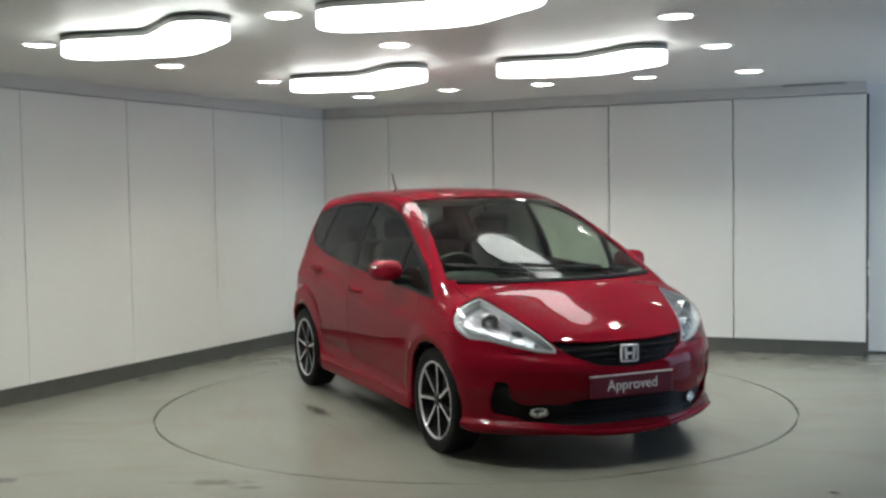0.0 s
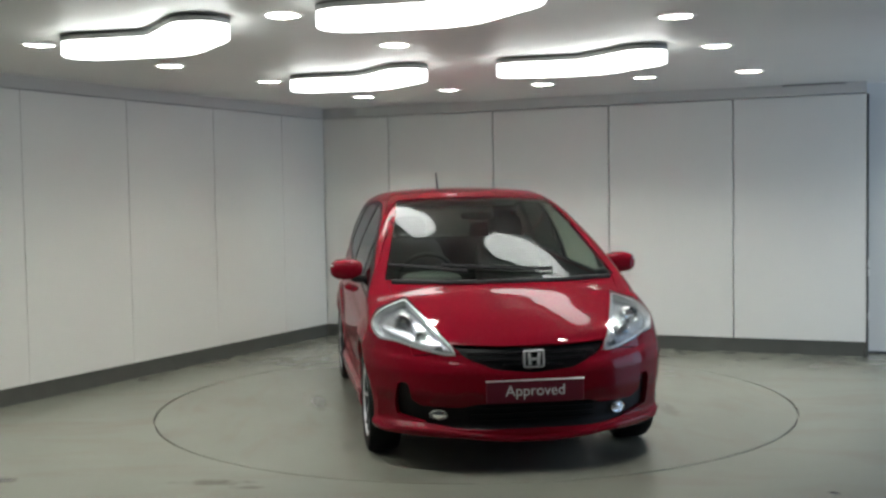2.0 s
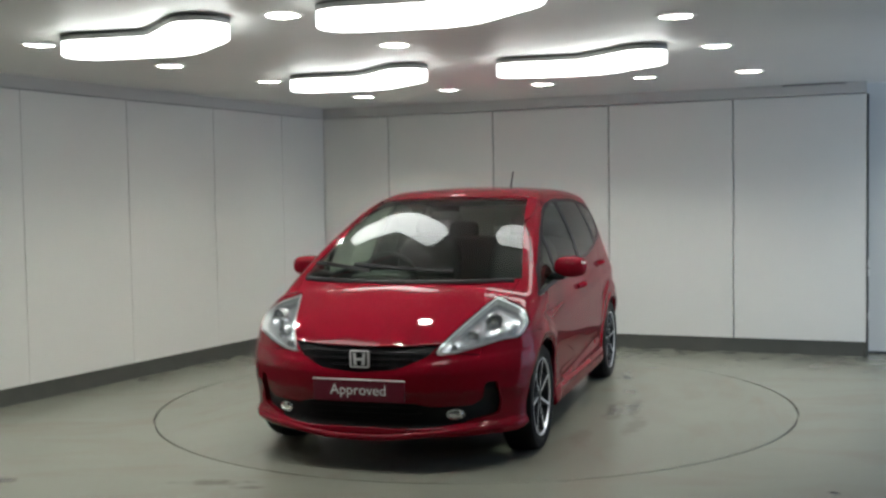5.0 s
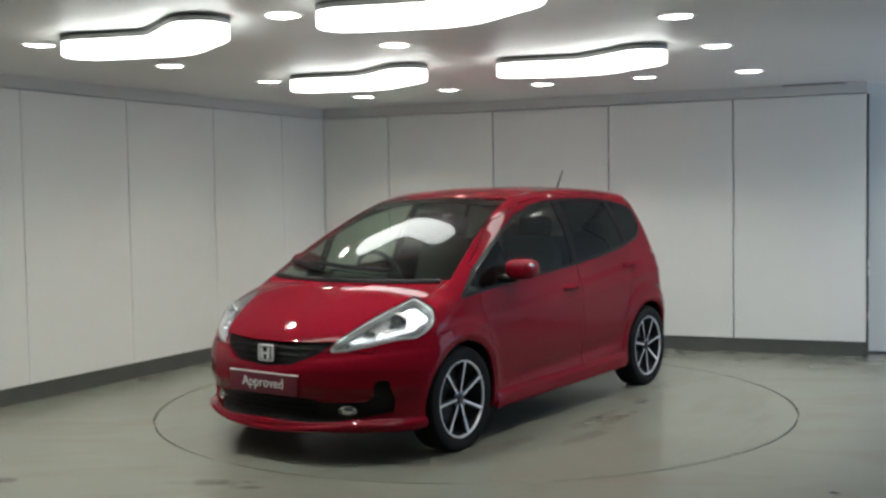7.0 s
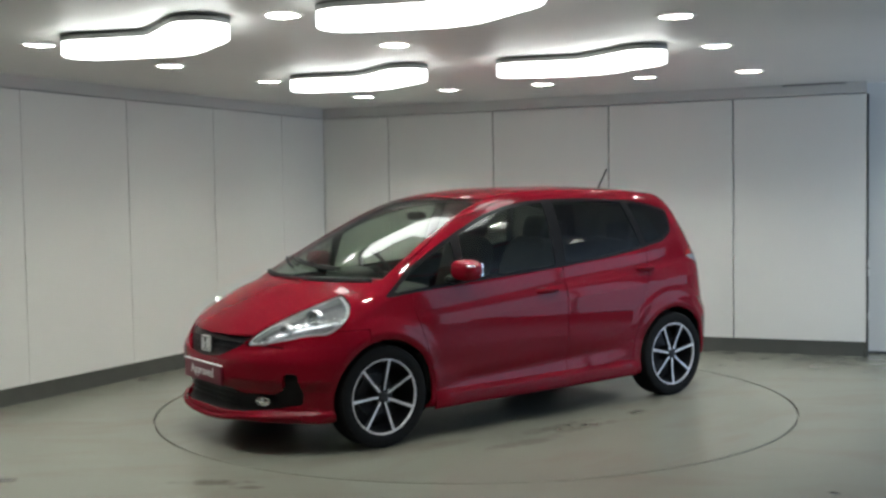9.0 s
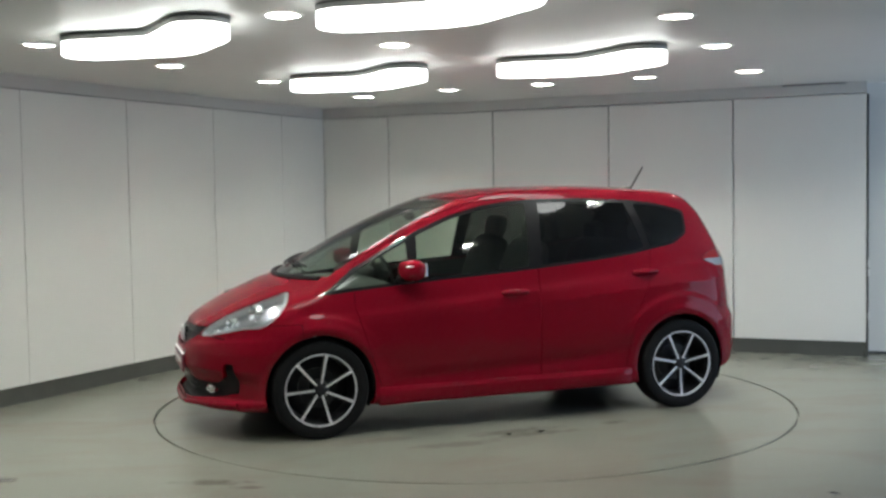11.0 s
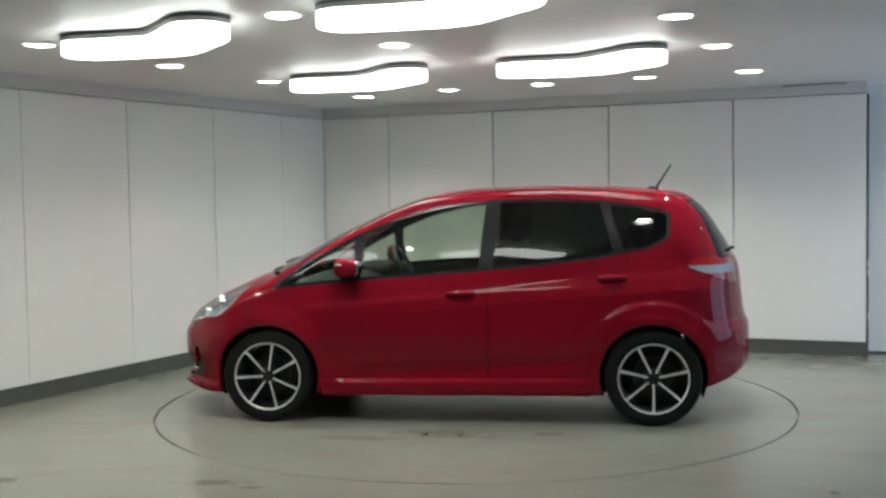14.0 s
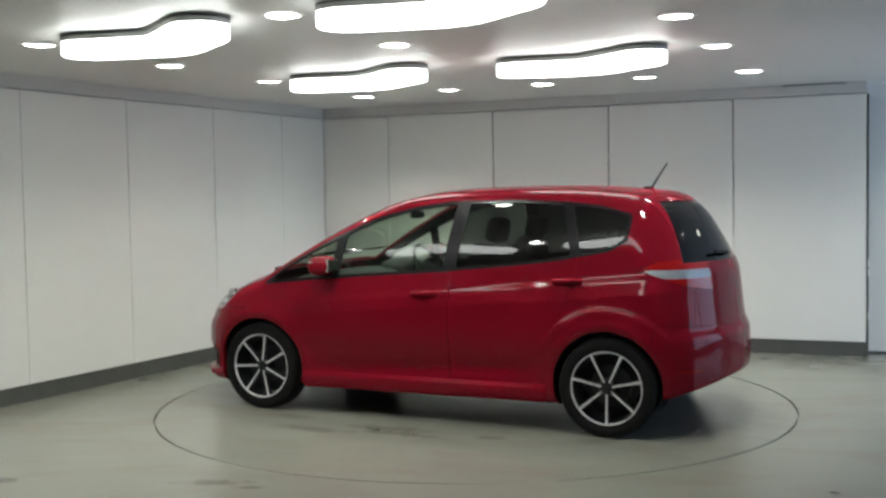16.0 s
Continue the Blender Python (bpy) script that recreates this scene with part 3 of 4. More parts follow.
# outlines of the openings and panels
_dlo = polygon(round_poly([(1.235, 0.872), (1.02, 0.893), (0.73, 0.918), (0.51, 0.934), (-0.07, 0.972), (-0.585, 1.017), (-0.917, 1.055), (-1.25, 1.115), (-1.36, 1.18), (-1.378, 1.34),
                           (-1.17, 1.395), (-0.95, 1.422), (-0.61, 1.438), (-0.24, 1.436), (-0.05, 1.424), (0.134, 1.397), (0.357, 1.340), (0.58, 1.252), (0.804, 1.148), (1.03, 1.028)], 0.03))
dlo = lambda x, y, z: np.minimum(_dlo(x, z), np.abs(y) - 0.35)
slab = lambda v, a, b: np.minimum(v - a, b - v)
arch = lambda x, y, z: np.minimum(np.maximum(0.340 - np.hypot(x - AXF + 0.003, z - HUB), 0.338 - np.hypot(x - AXR, z - HUB - 0.006)), np.abs(y) - 0.40)
_ws_side = lambda z: 0.712 - 0.385 * (z - 0.95)
screen = lambda x, y, z: np.minimum(np.minimum(1.345 - (x + 0.35 * y * y), (x + 0.20 * y * y) - 0.30), np.minimum((_ws_side(z) - np.abs(y)) * 0.9, z - 0.8))
tail_glass = lambda x, y, z: np.minimum(np.minimum(slab(z, 1.045, 1.415), 0.650 - 0.38 * (z - 1.0) - np.abs(y)), -1.3 - x)
_hl_yz = polygon(round_poly([(0.640, 0.935), (0.95, 0.960), (0.95, 0.690), (0.72, 0.686), (0.60, 0.652), (0.48, 0.626), (0.395, 0.622), (0.415, 0.668), (0.53, 0.812)], 0.03))
_hl_xz = polygon(round_poly([(1.375, 0.93), (1.42, 0.86), (1.49, 0.77), (1.57, 0.705), (1.70, 0.655), (2.2, 0.50), (2.2, 1.2), (1.375, 1.2)], 0.06))
headlight = lambda x, y, z: np.minimum(_hl_yz(np.abs(y), z), _hl_xz(x, z))
_gr = polygon(round_poly([(-0.43, 0.683), (-0.36, 0.615), (-0.21, 0.553), (0, 0.533), (0.21, 0.553), (0.36, 0.615), (0.43, 0.683), (0.21, 0.672), (0, 0.668), (-0.21, 0.672)], 0.02))
grille = lambda x, y, z: np.minimum(_gr(y, z), x - 1.2)
_mo = [(0.30, 0.372), (0.38, 0.350), (0.585, 0.352), (0.632, 0.385), (0.648, 0.474), (0.704, 0.474), (0.714, 0.36), (0.704, 0.292), (0.56, 0.262), (0.40, 0.245), (0.30, 0.240)]
_mo = polygon(round_poly(_mo + [(-a, b) for a, b in _mo[::-1]], 0.012))
mouth = lambda x, y, z: np.minimum(_mo(y, z), x - 1.2)
_tl = polygon(round_poly([(-1.45, 1.005), (-1.52, 1.052), (-1.68, 1.076), (-2.0, 1.082), (-2.0, 0.86), (-1.85, 0.865), (-1.72, 0.900), (-1.60, 0.945), (-1.51, 0.975)], 0.02))
tail_lamp = lambda x, y, z: np.minimum(_tl(x, z), np.abs(y) - 0.44)
_fd = polygon(round_poly([(1.03, 0.80), (1.025, 1.05), (0.6, 1.30), (0.2, 1.42), (-0.206, 1.46), (-0.206, 0.26), (0.86, 0.26), (0.90, 0.40)], 0.05))
_rd = polygon(round_poly([(-0.214, 1.46), (-0.95, 1.445), (-1.06, 1.10), (-1.03, 0.90), (-0.90, 0.62), (-0.82, 0.26), (-0.214, 0.26)], 0.05))
bonnet = lambda x, y, z: np.minimum(np.minimum((x + 0.35 * y * y) - 1.355, 1.965 - x - 0.78 * np.maximum(np.abs(y) - 0.16, 0) ** 2), np.minimum(0.685 - 0.10 * np.clip(x - 1.2, 0, 1) - np.abs(y), z - 0.6))
front_bumper = lambda x, y, z: np.minimum(x - 1.36, 0.655 + 0.055 * np.clip((np.abs(y) - 0.40) / 0.3, 0, 1) - z)
rear_bumper = lambda x, y, z: np.minimum(-1.50 - x - 0.25 * np.clip(z - 0.5, 0, 1), 0.655 + 0.05 * np.clip(np.abs(y) - 0.3, 0, 1) - z)
tailgate = lambda x, y, z: np.minimum(np.minimum(slab(z, 0.62, 1.44), 0.60 - 0.10 * (z - 1.0) - np.abs(y)), -1.40 - x)
neg = lambda f, g=0.0: (lambda *a: -f(*a) - g)
pos = lambda f, g=0.0: (lambda *a: f(*a) - g)
left = lambda x, y, z: y
right = lambda x, y, z: -y

GAP = 0.0014
outer = whole.clip(neg(arch))
# glass house
frame_zone = outer.clip(dlo)
paint = outer.clip(neg(dlo))
inset = lambda x, y, z: _dlo(x, z) - 0.022
quarter = lambda x, y, z: np.minimum(inset(x, y, z), slab(x, 0.668, 1.3))
fwin = lambda x, y, z: np.minimum(inset(x, y, z), slab(x + 0.10 * (z - 1.0), -0.150, 0.615))
rwin = lambda x, y, z: np.minimum(inset(x, y, z), np.minimum(x - (-1.06 + 0.27 * (z - 1.05)) - 0.04, -0.245 - 0.10 * (z - 1.0) - x))
qwin = lambda x, y, z: np.minimum(inset(x, y, z), (-1.085 + 0.27 * (z - 1.05)) - x)
for nm, fld, mat in (("quarter_window", quarter, M_SIDEGLASS), ("front_window", fwin, M_SIDEGLASS), ("rear_window", rwin, M_PRIVACY), ("rear_quarter_window", qwin, M_PRIVACY)):
    g = frame_zone.clip(fld)
    for sd in (left, right):
        g.clip(sd).build(nm, mat, car, -0.004, 0.004, "tinted glass pane")
    frame_zone = frame_zone.clip(neg(fld))
for sd in (left, right):
    frame_zone.clip(sd).build("window_trim", M_TRIM, car, -0.001, 0.012, "gloss black window surround and pillars")


def take(field, name, material, offset=0.0, rim=0.012, label="", gap=GAP, sides=False):
    """Cuts one panel out of the paintwork that is left, with a shut line round it."""
    global paint
    piece = paint.clip(pos(field, gap))
    paint = paint.clip(neg(field, gap))
    made = []
    for sd in ((left, right) if sides else (None,)):
        made.append((piece.clip(sd) if sd else piece).build(name, material, car, offset, rim, label))
    return made


take(screen, "windscreen", M_GLASS, -0.003, 0.005, "curved laminated windscreen", 0.0)
take(tail_glass, "tailgate_window", M_PRIVACY, -0.003, 0.005, "dark tinted rear window", 0.0)
lens = take(headlight, "headlight", M_LENS, 0.0, 0.004, "large swept-back clear headlight", 0.001, True)
_tb = lambda x, y, z: np.minimum(tail_lamp(x, y, z) - 0.004, slab(z, 0.955, 1.006))
clear_band = paint.clip(_tb)
paint = paint.clip(neg(_tb))
take(tail_lamp, "tail_light", M_REDLENS, 0.003, 0.01, "red rear light with a clear lower band", 0.001, True)
for _sd, _lamp in zip((left, right), [o for o in car.children if o.name.startswith("tail_light")]):
    clear_band.clip(_sd).build("clear_band", M_CLEAR, _lamp, 0.003, 0.01, "clear reversing lamp band")
take(grille, "grille", M_TRIM, -0.022, 0.0, "gloss black upper grille", 0.0)
take(mouth, "lower_grille", M_MATT, -0.030, 0.0, "black lower intake", 0.0)
take(lambda x, y, z: np.minimum(_fd(x, z), np.abs(y) - 0.4), "front_door", M_RED, 0, 0.012, "", GAP, True)
take(lambda x, y, z: np.minimum(_rd(x, z), np.abs(y) - 0.4), "rear_door", M_RED, 0, 0.012, "", GAP, True)
take(bonnet, "bonnet", M_RED)
take(front_bumper, "front_bumper", M_RED, 0, 0.032)
take(lambda x, y, z: np.minimum(np.minimum(slab(z, 0.400, 0.422), slab(x, -1.80, -1.66)), np.abs(y) - 0.5), "rear_reflector", M_REDLENS, 0.001, 0.008, "small red bumper reflector", 0.0008, True)
take(rear_bumper, "rear_bumper", M_RED)
take(tailgate, "tailgate", M_RED)
paint.build("body", M_RED, car, 0, 0.02, "glossy red painted body shell")

# dark inner structure behind the panel gaps, and a pale roof lining
inner = whole.clip(neg(arch)).clip(neg(headlight, -0.006)).clip(neg(dlo)).clip(neg(screen)).clip(neg(tail_glass))
inner.clip(lambda x, y, z: 0.86 - z).build("inner_structure", M_INNER, car, -0.034, 0.0)
inner.clip(lambda x, y, z: np.minimum(np.minimum(z - 0.86, 1.40 - z), 1.25 - x)).build("cabin_lining", M_LINING, car, -0.024, 0.0, "dark plastic cabin lining")
whole.clip(neg(dlo)).clip(neg(screen)).clip(lambda x, y, z: np.minimum(z - 1.40, 0.35 - x)).build("headliner", M_LINER, car, -0.028, 0.0, "pale fabric roof lining")


# ---------------------------------------------------------------- wheels and trim
def wheel(x, side):
    """An alloy wheel with its tyre; the outer face looks along +y in its own space."""
    w = new("wheel")
    w.parent = car
    w.matrix_basis = pose(x, side * 0.745, HUB, 0, 0, 0 if side > 0 else 180)
    tagged(w, "seven-spoke machined alloy wheel with a low-profile tyre")
    t = [(0.222, -0.085), (0.245, -0.094), (0.285, -0.092), (0.300, -0.078), (0.3045, -0.05), (0.305, 0.0), (0.3045, 0.05), (0.300, 0.074), (0.292, 0.086), (0.272, 0.0925), (0.245, 0.091), (0.222, 0.082), (0.222, -0.085)]
    part("tyre", lathe(t, 72), M_RUBBER, w, smooth=35)
    part("rim_lip", lathe([(0.224, 0.078), (0.2235, 0.085), (0.2165, 0.085), (0.2125, 0.076)], 72), M_SPOKE, w, "machined silver rim lip", smooth=30)
    part("rim", lathe([(0.2125, 0.076), (0.200, 0.02), (0.196, -0.06), (0.210, -0.085), (0.2235, -0.085)], 72), M_POCKET, w, "dark painted rim barrel", smooth=30)
    part("brake_disc", lathe([(0.0001, -0.02), (0.125, -0.02), (0.125, -0.03), (0.195, -0.055), (0.198, -0.07)], 48), M_POCKET, w, smooth=30)
    bm = bmesh.new()
    for k in range(7):
        a = 2 * math.pi * k / 7 + (0.05 if x > 0 else 0.673)
        rot = Matrix.Rotation(a, 4, 'Y')
        sec = [(0.036, 0.0062, 0.069), (0.10, 0.0066, 0.073), (0.16, 0.0072, 0.078), (0.214, 0.0092, 0.083)]
        rows = []
        for r, hw, y in sec:
            rows.append([bm.verts.new(rot @ Vector(q)) for q in ((r, y, -hw), (r, y, hw), (r, y - 0.03, hw * 1.35), (r, y - 0.03, -hw * 1.35))])
        for p, q in zip(rows, rows[1:]):
            for i in range(4):
                bm.faces.new((p[i], p[(i + 1) % 4], q[(i + 1) % 4], q[i]))
    sp = part("spokes", bm, M_SPOKE, w, "bright machined spoke faces with dark sides")
    sp.data.materials.append(M_POCKET)
    for i, f in enumerate(sp.data.polygons):
        f.material_index = 0 if abs(f.normal.y) > 0.85 and f.center.y > 0.055 else 1
    part("hub", lathe([(0.0001, 0.074), (0.024, 0.073), (0.030, 0.066), (0.048, 0.060), (0.056, 0.045), (0.060, 0.01)], 36), M_POCKET, w, smooth=30)
    for k in range(4):
        a = 2 * math.pi * (k + 0.5) / 4
        part("wheel_nut", lathe([(0.0001, 0.072), (0.008, 0.071), (0.009, 0.055)], 12), M_CHROME, w, place=pose(0.046 * math.cos(a), 0, 0.046 * math.sin(a)))
    # arch liner belongs to the car
    bm = lathe([(0.326, -0.20), (0.329, -0.10), (0.331, 0.05)], 48)
    bmesh.ops.delete(bm, geom=[v for v in bm.verts if v.co.z < -0.16], context='VERTS')
    lin = part("arch_liner", bm, M_INNER, car, smooth=40)
    lin.matrix_basis = w.matrix_basis
    return w


for x in (AXF, AXR):
    for s in (1, -1):
        wheel(x, s)


def surf_x(y, z):
    """The foremost point of the skin at that height and width."""
    lo, hi = 1.0, 2.1
    for _ in range(30):
        m = (lo + hi) / 2
        if skin(np.array([m]), np.array([y]), np.array([z]))[0] > 0:
            lo = m
        else:
            hi = m
    return lo


def surf_y(x, z):
    lo, hi = 0.2, 0.95
    for _ in range(30):
        m = (lo + hi) / 2
        if skin(np.array([x]), np.array([m]), np.array([z]))[0] > 0:
            lo = m
        else:
            hi = m
    return lo


def surf_z(x, y):
    lo, hi = 0.5, 1.6
    for _ in range(30):
        m = (lo + hi) / 2
        if skin(np.array([x]), np.array([y]), np.array([m]))[0] > 0:
            lo = m
        else:
            hi = m
    return lo


# plate with its word
px = surf_x(0, 0.44) + 0.008
plate = part("number_plate", box(px - 0.012, px, -0.262, 0.262, 0.380, 0.497, 0.004), M_PLATE, car, "dark red dealer plate with a white word")
part("plate_edge", box(px - 0.013, px + 0.002, -0.264, 0.264, 0.4935, 0.4985), M_WHITE, plate)
txt = bpy.data.curves.new("plate_word", 'FONT')
txt.body, txt.size, txt.align_x, txt.align_y, txt.extrude = "Approved", 0.080, 'CENTER', 'CENTER', 0.0008
t_ob = new("plate_word", txt)
dg = bpy.context.evaluated_depsgraph_get()
word_mesh = bpy.data.meshes.new_from_object(t_ob.evaluated_get(dg))
bpy.data.objects.remove(t_ob)
word = new("plate_word", word_mesh)
word_mesh.materials.clear()
word_mesh.materials.append(M_WHITE)
word.parent = plate
word.matrix_basis = pose(px + 0.002, 0, 0.440, 90, 0, 90)

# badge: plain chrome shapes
bx = surf_x(0, 0.60) + 0.004
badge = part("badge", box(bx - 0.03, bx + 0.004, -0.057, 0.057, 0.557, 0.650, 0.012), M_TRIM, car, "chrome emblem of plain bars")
for y0, y1, z0, z1 in ((-0.056, -0.046, 0.562, 0.645), (0.046, 0.056, 0.562, 0.645), (-0.05, 0.05, 0.641, 0.650), (-0.05, 0.05, 0.557, 0.566)):
    part("badge_bar", box(bx - 0.01, bx + 0.010, y0, y1, z0, z1, 0.003), M_BADGE, badge)
for sgn in (1, -1):
    bm = prism([(sgn * 0.014, -0.032), (sgn * 0.030, -0.032), (sgn * 0.036, 0.032), (sgn * 0.020, 0.032)], 0, 0.012)
    part("badge_bar", bm, M_BADGE, badge, place=pose(bx, 0, 0.604, 90, 0, 90))
part("badge_bar", box(bx, bx + 0.011, -0.017, 0.017, 0.596, 0.610, 0.002), M_BADGE, badge)

# grille bars
for z in (0.575, 0.605, 0.635):
    half = {0.575: 0.16, 0.605: 0.29, 0.635: 0.345}[z]
    pts = [(surf_x(y, z) - 0.012, y, z) for y in np.linspace(-half, half, 17)]
    part("grille_bar", rod(pts, 0.0055, 8), M_TRIM, car)
for z in (0.285, 0.318, 0.350):
    pts = [(surf_x(y, z) - 0.016, y, z) for y in np.linspace(-0.33, 0.33, 17)]
    part("intake_bar", rod(pts, 0.0055, 8), M_TRIM, car)

for s in (1, -1):
    # fog lamp
    fx = surf_x(0.495, 0.305)
    fog = part("fog_light", lathe([(0.0001, 0.008), (0.034, 0.006), (0.045, -0.004), (0.052, 0.004), (0.056, -0.02)], 32), M_CHROME, car, "chrome-ringed oval fog light", smooth=30)
    fog.matrix_basis = pose(fx - 0.018, s * 0.495, 0.305, 0, 0, -90 + s * 26) @ Matrix.Diagonal((1.0, 1.0, 0.55, 1))
    # headlight inside: reflector shell and bowls
    sub = whole.clip(pos(headlight, 0.004)).clip(left if s > 0 else right)
    h = [c for c in car.children if c.name.startswith("headlight")][0 if s > 0 else 1]
    sub.clip(pos(headlight, 0.013)).build("reflector", M_REFLECT, h, -0.042, 0.0, "silver faceted lamp housing")
    sub.clip(neg(headlight, -0.015)).build("bezel", M_BEZEL, h, -0.008, 0.036, "pale inner rim of the lamp")
    for yy, zz, r in ((0.660, 0.770, 0.050), (0.570, 0.702, 0.036), (0.490, 0.648, 0.018)):
        xx = surf_x(yy, zz)
        part("lamp_bowl", lathe([(0.0001, -0.015), (r * 0.35, -0.012), (r * 0.45, 0.0), (r * 0.5, -0.02), (r * 0.9, 0.012), (r, 0.022), (r * 1.06, 0.012), (r * 1.06, -0.02)], 32), M_CHROME, h, smooth=35,
             place=pose(xx - 0.052, s * (yy - 0.012), zz, 0, 0, -90 + s * 22))
    # door mirror
    mir = part("door_mirror", blob((0.685, s * 0.895, 1.016), (0.080, 0.103, 0.066), 0.75, 0.7, turn=None), M_RED, car, "red door mirror with a clear indicator end", smooth=60)
    part("mirror_stalk", blob((0.70, s * 0.800, 0.955), (0.05, 0.07, 0.026), 0.7, 0.7), M_TRIM, mir, smooth=60)
    part("indicator", blob((0.705, s * 0.972, 1.040), (0.040, 0.022, 0.012), 0.8, 0.8, 16, 10), M_CHROME, mir, "clear mirror indicator lens", smooth=60)
    part("mirror_glass", box(0.600, 0.640, min(s * 0.825, s * 0.955), max(s * 0.825, s * 0.955), 0.975, 1.056, 0.004), M_CHROME, mir)
    # door handles
    for hx, hz in ((-0.035, 0.842), (-1.0, 0.935)):
        yy = surf_y(hx, hz)
        handle = part("door_handle", rod([(hx + 0.085, s * (yy - 0.004), hz - 0.004), (hx + 0.06, s * (yy + 0.022), hz), (hx, s * (yy + 0.03), hz + 0.002), (hx - 0.06, s * (yy + 0.022), hz + 0.002), (hx - 0.085, s * (yy - 0.004), hz)], 0.017, 12), M_RED, car, smooth=60)
        part("handle_recess", blob((hx + 0.005, s * (yy - 0.004), hz - 0.006), (0.062, 0.006, 0.026), 0.8, 0.7, 20, 10), M_RED, handle, smooth=60)
    # side skirt: a flared lip along the sill
    bm = bmesh.new()
    rows = []
    for x in np.linspace(0.885, -0.865, 24):
        fade = min(1.0, (0.885 - x) / 0.08 + 0.25, (x + 0.865) / 0.08 + 0.25)
        yy, up = surf_y(x, 0.30), 0.006 * x
        rows.append([bm.verts.new((x, s * (yy + o * fade), z - up)) for o, z in ((-0.012, 0.300), (0.008, 0.292), (0.024, 0.270), (0.028, 0.232), (0.020, 0.196), (0.004, 0.184), (-0.05, 0.184))])
    for p, q in zip(rows, rows[1:]):
        for i in range(6):
            bm.faces.new((p[i], p[i + 1], q[i + 1], q[i]))
    bm.faces.new(rows[0])
    bm.faces.new(rows[-1][::-1])
    part("side_skirt", bm, M_RED, car, "red flared side skirt", smooth=28)

# front lip
lip = [(surf_x(y, 0.215) - 0.004, y, 0.205 - 0.02 * math.cos(y * 5)) for y in np.linspace(-0.72, 0.72, 25)]
part("front_lip", rod(lip, 0.018, 10), M_RED, car, smooth=60)

# wipers, aerial
for y0, y1, lift in ((0.30, -0.36, 0.0), (-0.22, -0.66, 0.012)):
    pts = []
    for t in np.linspace(0, 1, 10):
        y = y0 + (y1 - y0) * t
        x = 1.335 - 0.35 * y * y - 0.05 - 0.06 * t
        pts.append((x, y, surf_z(x, y) + 0.014))
    wp = part("wiper", rod(pts, 0.008, 8), M_MATT, car, "black windscreen wiper")
    bl = [(x - 0.03, y, surf_z(x - 0.03, y) + 0.006) for x, y, z in pts]
    part("wiper_blade", rod(bl, 0.006, 6), M_TRIM, wp)
cowl = [(1.365 - 0.35 * y * y, y, surf_z(1.365 - 0.35 * y * y, y) + 0.001) for y in np.linspace(-0.66, 0.66, 31)]
part("cowl", rod(cowl, 0.017, 8), M_MATT, car, "black plastic scuttle under the windscreen")
aerial = part("aerial", rod([(-1.315, 0, 1.492), (-1.425, 0, 1.660)], 0.0075, 8, taper=0.7), M_MATT, car, "short black roof aerial")
part("aerial_base", blob((-1.300, 0, 1.496), (0.040, 0.018, 0.016), 0.8, 0.8, 16, 8), M_MATT, aerial, smooth=60)
rw = part("rear_wiper", rod([(-1.80, 0.0, 1.08), (-1.83, 0.10, 1.085), (-1.80, 0.33, 1.10)], 0.010, 8), M_MATT, car, "black rear wiper")


# ---------------------------------------------------------------- cabin
def seat(y, x=0.05):
    s = new("seat")
    s.parent = car
    tagged(s, "dark grey fabric seat")
    part("cushion", blob((x, y, 0.56), (0.27, 0.25, 0.10), 0.5, 0.5), M_FABRIC, s, smooth=60)
    part("backrest", blob((x - 0.30, y, 0.86), (0.10, 0.24, 0.32), 0.5, 0.5, turn=Matrix.Rotation(radians(-18), 3, 'Y')), M_FABRIC, s, smooth=60)
    part("headrest", blob((x - 0.42, y, 1.235), (0.055, 0.125, 0.085), 0.55, 0.6, turn=Matrix.Rotation(radians(-12), 3, 'Y')), M_FABRIC, s, smooth=60)
    return s


seat(0.36)
seat(-0.36)
bench = part("rear_bench", blob((-0.80, 0, 0.60), (0.26, 0.60, 0.10), 0.4, 0.4), M_FABRIC, car, smooth=60)
part("backrest", blob((-1.08, 0, 0.86), (0.09, 0.60, 0.28), 0.4, 0.4, turn=Matrix.Rotation(radians(-20), 3, 'Y')), M_FABRIC, bench, smooth=60)
for y in (-0.36, 0.36):
    part("headrest", blob((-1.19, y, 1.18), (0.05, 0.12, 0.075), 0.55, 0.6), M_FABRIC, bench, smooth=60)
dash = part("dashboard", blob((0.92, 0, 0.80), (0.26, 0.66, 0.13), 0.5, 0.35), M_DASH, car, "dark grey moulded dashboard", smooth=60)
part("binnacle", blob((0.74, -0.36, 0.93), (0.13, 0.19, 0.06), 0.7, 0.6), M_DASH, dash, smooth=60)
sw = bmesh.new()
rings = []
for i in range(36):
    a = 2 * math.pi * i / 36
    c = Vector((0, math.cos(a) * 0.18, math.sin(a) * 0.18))
    e = Vector((0, math.cos(a), math.sin(a)))
    rings.append([sw.verts.new(c + e * math.cos(b) * 0.015 + Vector((1, 0, 0)) * math.sin(b) * 0.015) for b in [2 * math.pi * k / 8 for k in range(8)]])
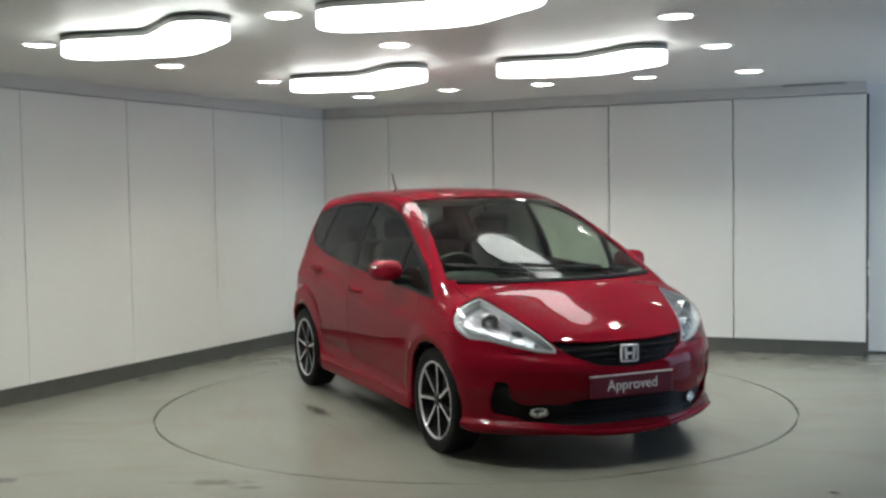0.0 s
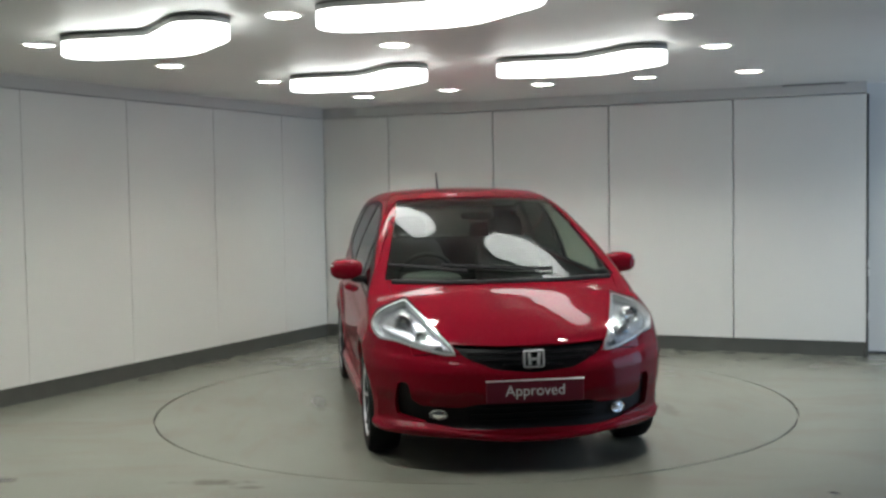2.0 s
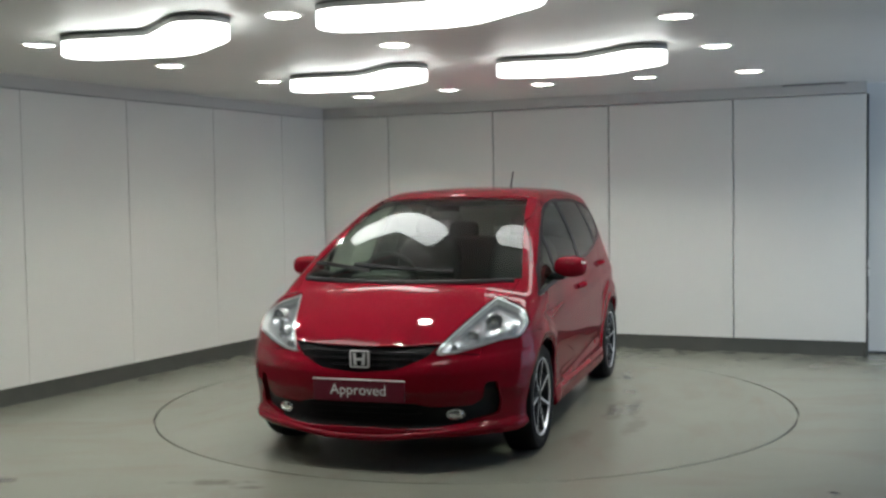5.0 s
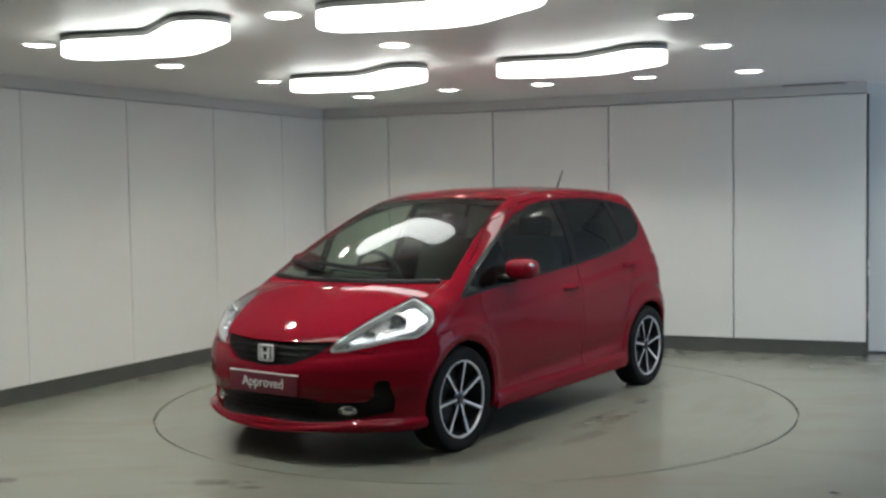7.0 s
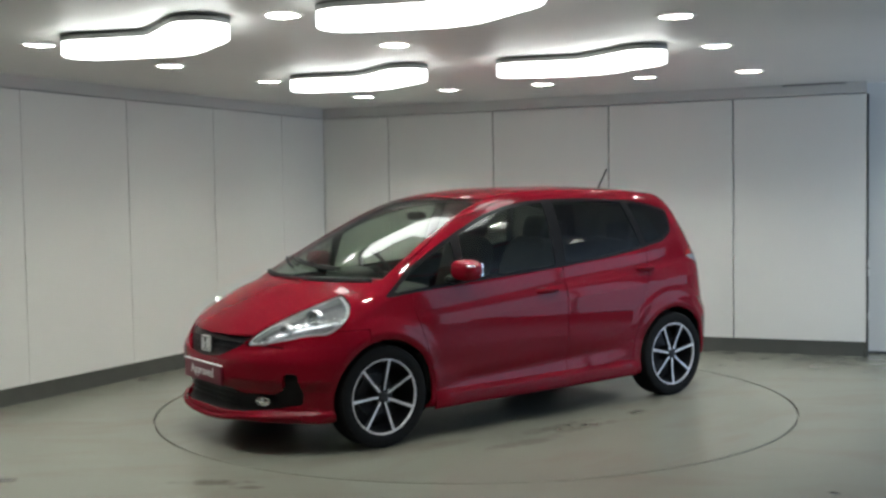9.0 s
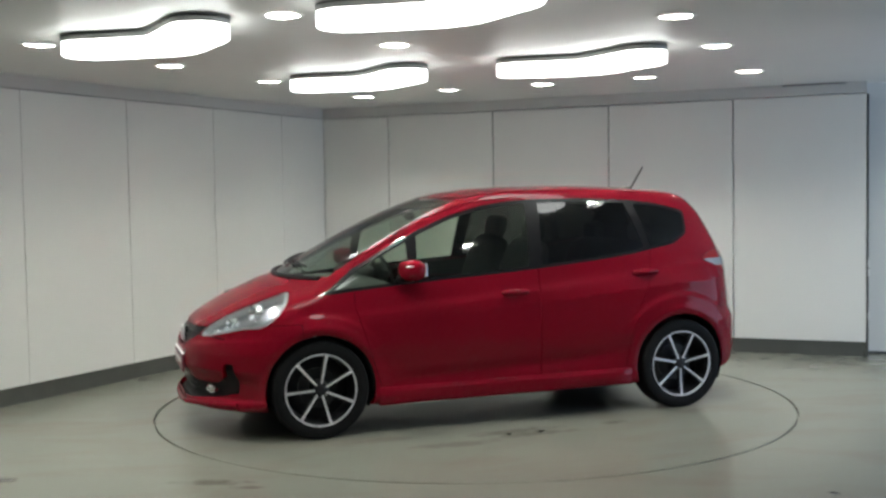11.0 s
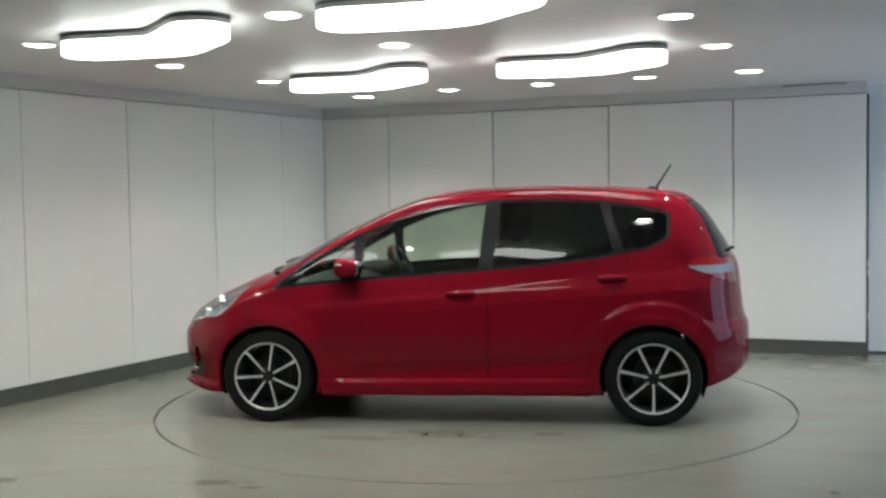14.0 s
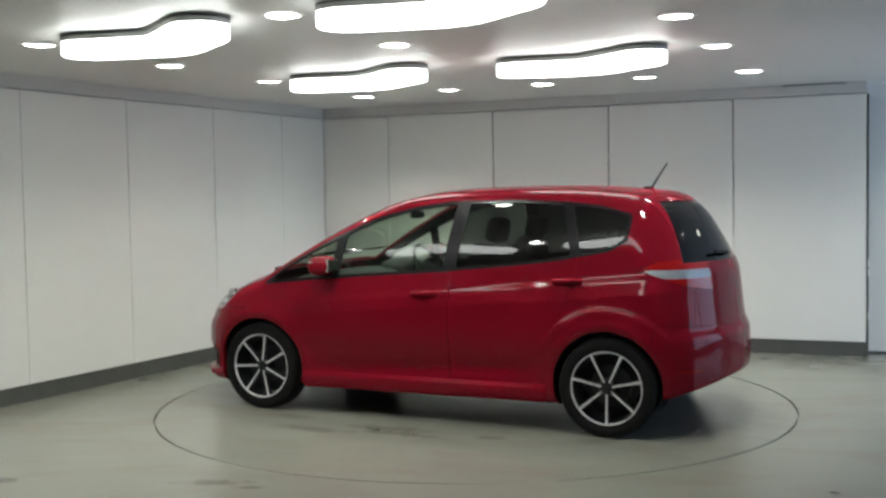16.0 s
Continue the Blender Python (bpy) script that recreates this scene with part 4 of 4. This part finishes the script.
for p, q in zip(rings, rings[1:] + rings[:1]):
    for k in range(8):
        sw.faces.new((p[k], p[(k + 1) % 8], q[(k + 1) % 8], q[k]))
for a in (0, 180, 270):
    blob((0.01, math.cos(radians(a)) * 0.09, math.sin(radians(a)) * 0.09), (0.012, 0.09 if a != 270 else 0.025, 0.025 if a != 270 else 0.09), 0.6, 0.6, 12, 8, sw)
blob((0.01, 0, 0), (0.03, 0.07, 0.06), 0.7, 0.7, 16, 10, sw)
part("steering_wheel", sw, M_DASH, car, "dark three-spoke steering wheel", smooth=60, place=pose(0.52, -0.36, 0.93, 0, 25, 0))
part("rear_view_mirror", blob((0.42, 0, 1.335), (0.015, 0.11, 0.03), 0.6, 0.6, 16, 8), M_MATT, car, smooth=60)
under = part("underbody", box(-1.45, 1.55, -0.50, 0.50, 0.150, 0.199, 0.02), M_INNER, car, "black underbody")
part("sill_pan", box(-0.86, 0.88, -0.70, 0.70, 0.160, 0.199, 0.01), M_INNER, under)
part("exhaust", rod([(0.2, 0.12, 0.150), (-0.7, 0.12, 0.150), (-1.25, 0.30, 0.175), (-1.42, 0.33, 0.190)], 0.03, 12), M_POCKET, under, smooth=60)
part("cabin_floor", box(-1.5, 1.2, -0.70, 0.70, 0.20, 0.26, 0.02), M_INNER, car)


# ---------------------------------------------------------------- what moves
def heading(t):
    """The turntable gathers speed in the first two seconds and then turns evenly."""
    h = Curve((0.0, 64.07), (0.5, 67.12), (1.0, 70.90), (1.5, 75.18), (2.0, 79.72), (2.5, 84.22), (3.0, 88.66))
    return -float(h(np.array([t]))[0]) if t < 3 else -88.66 - 8.890 * (t - 3)


def motions():
    rows_car, rows_disc = [], []
    for t in [i * 0.25 for i in range(12)] + [3 + i * 0.5 for i in range(27)]:
        a = heading(t)
        rows_disc.append((t, pose(0, 0, 0, 0, 0, a)))
        rows_car.append((t, pose(0, 0, 0, 0, 0, a) @ pose(0.0233, -0.0381, 0.0)))
    walk(car, rows_car)
    walk(turntable, rows_disc)


motions()
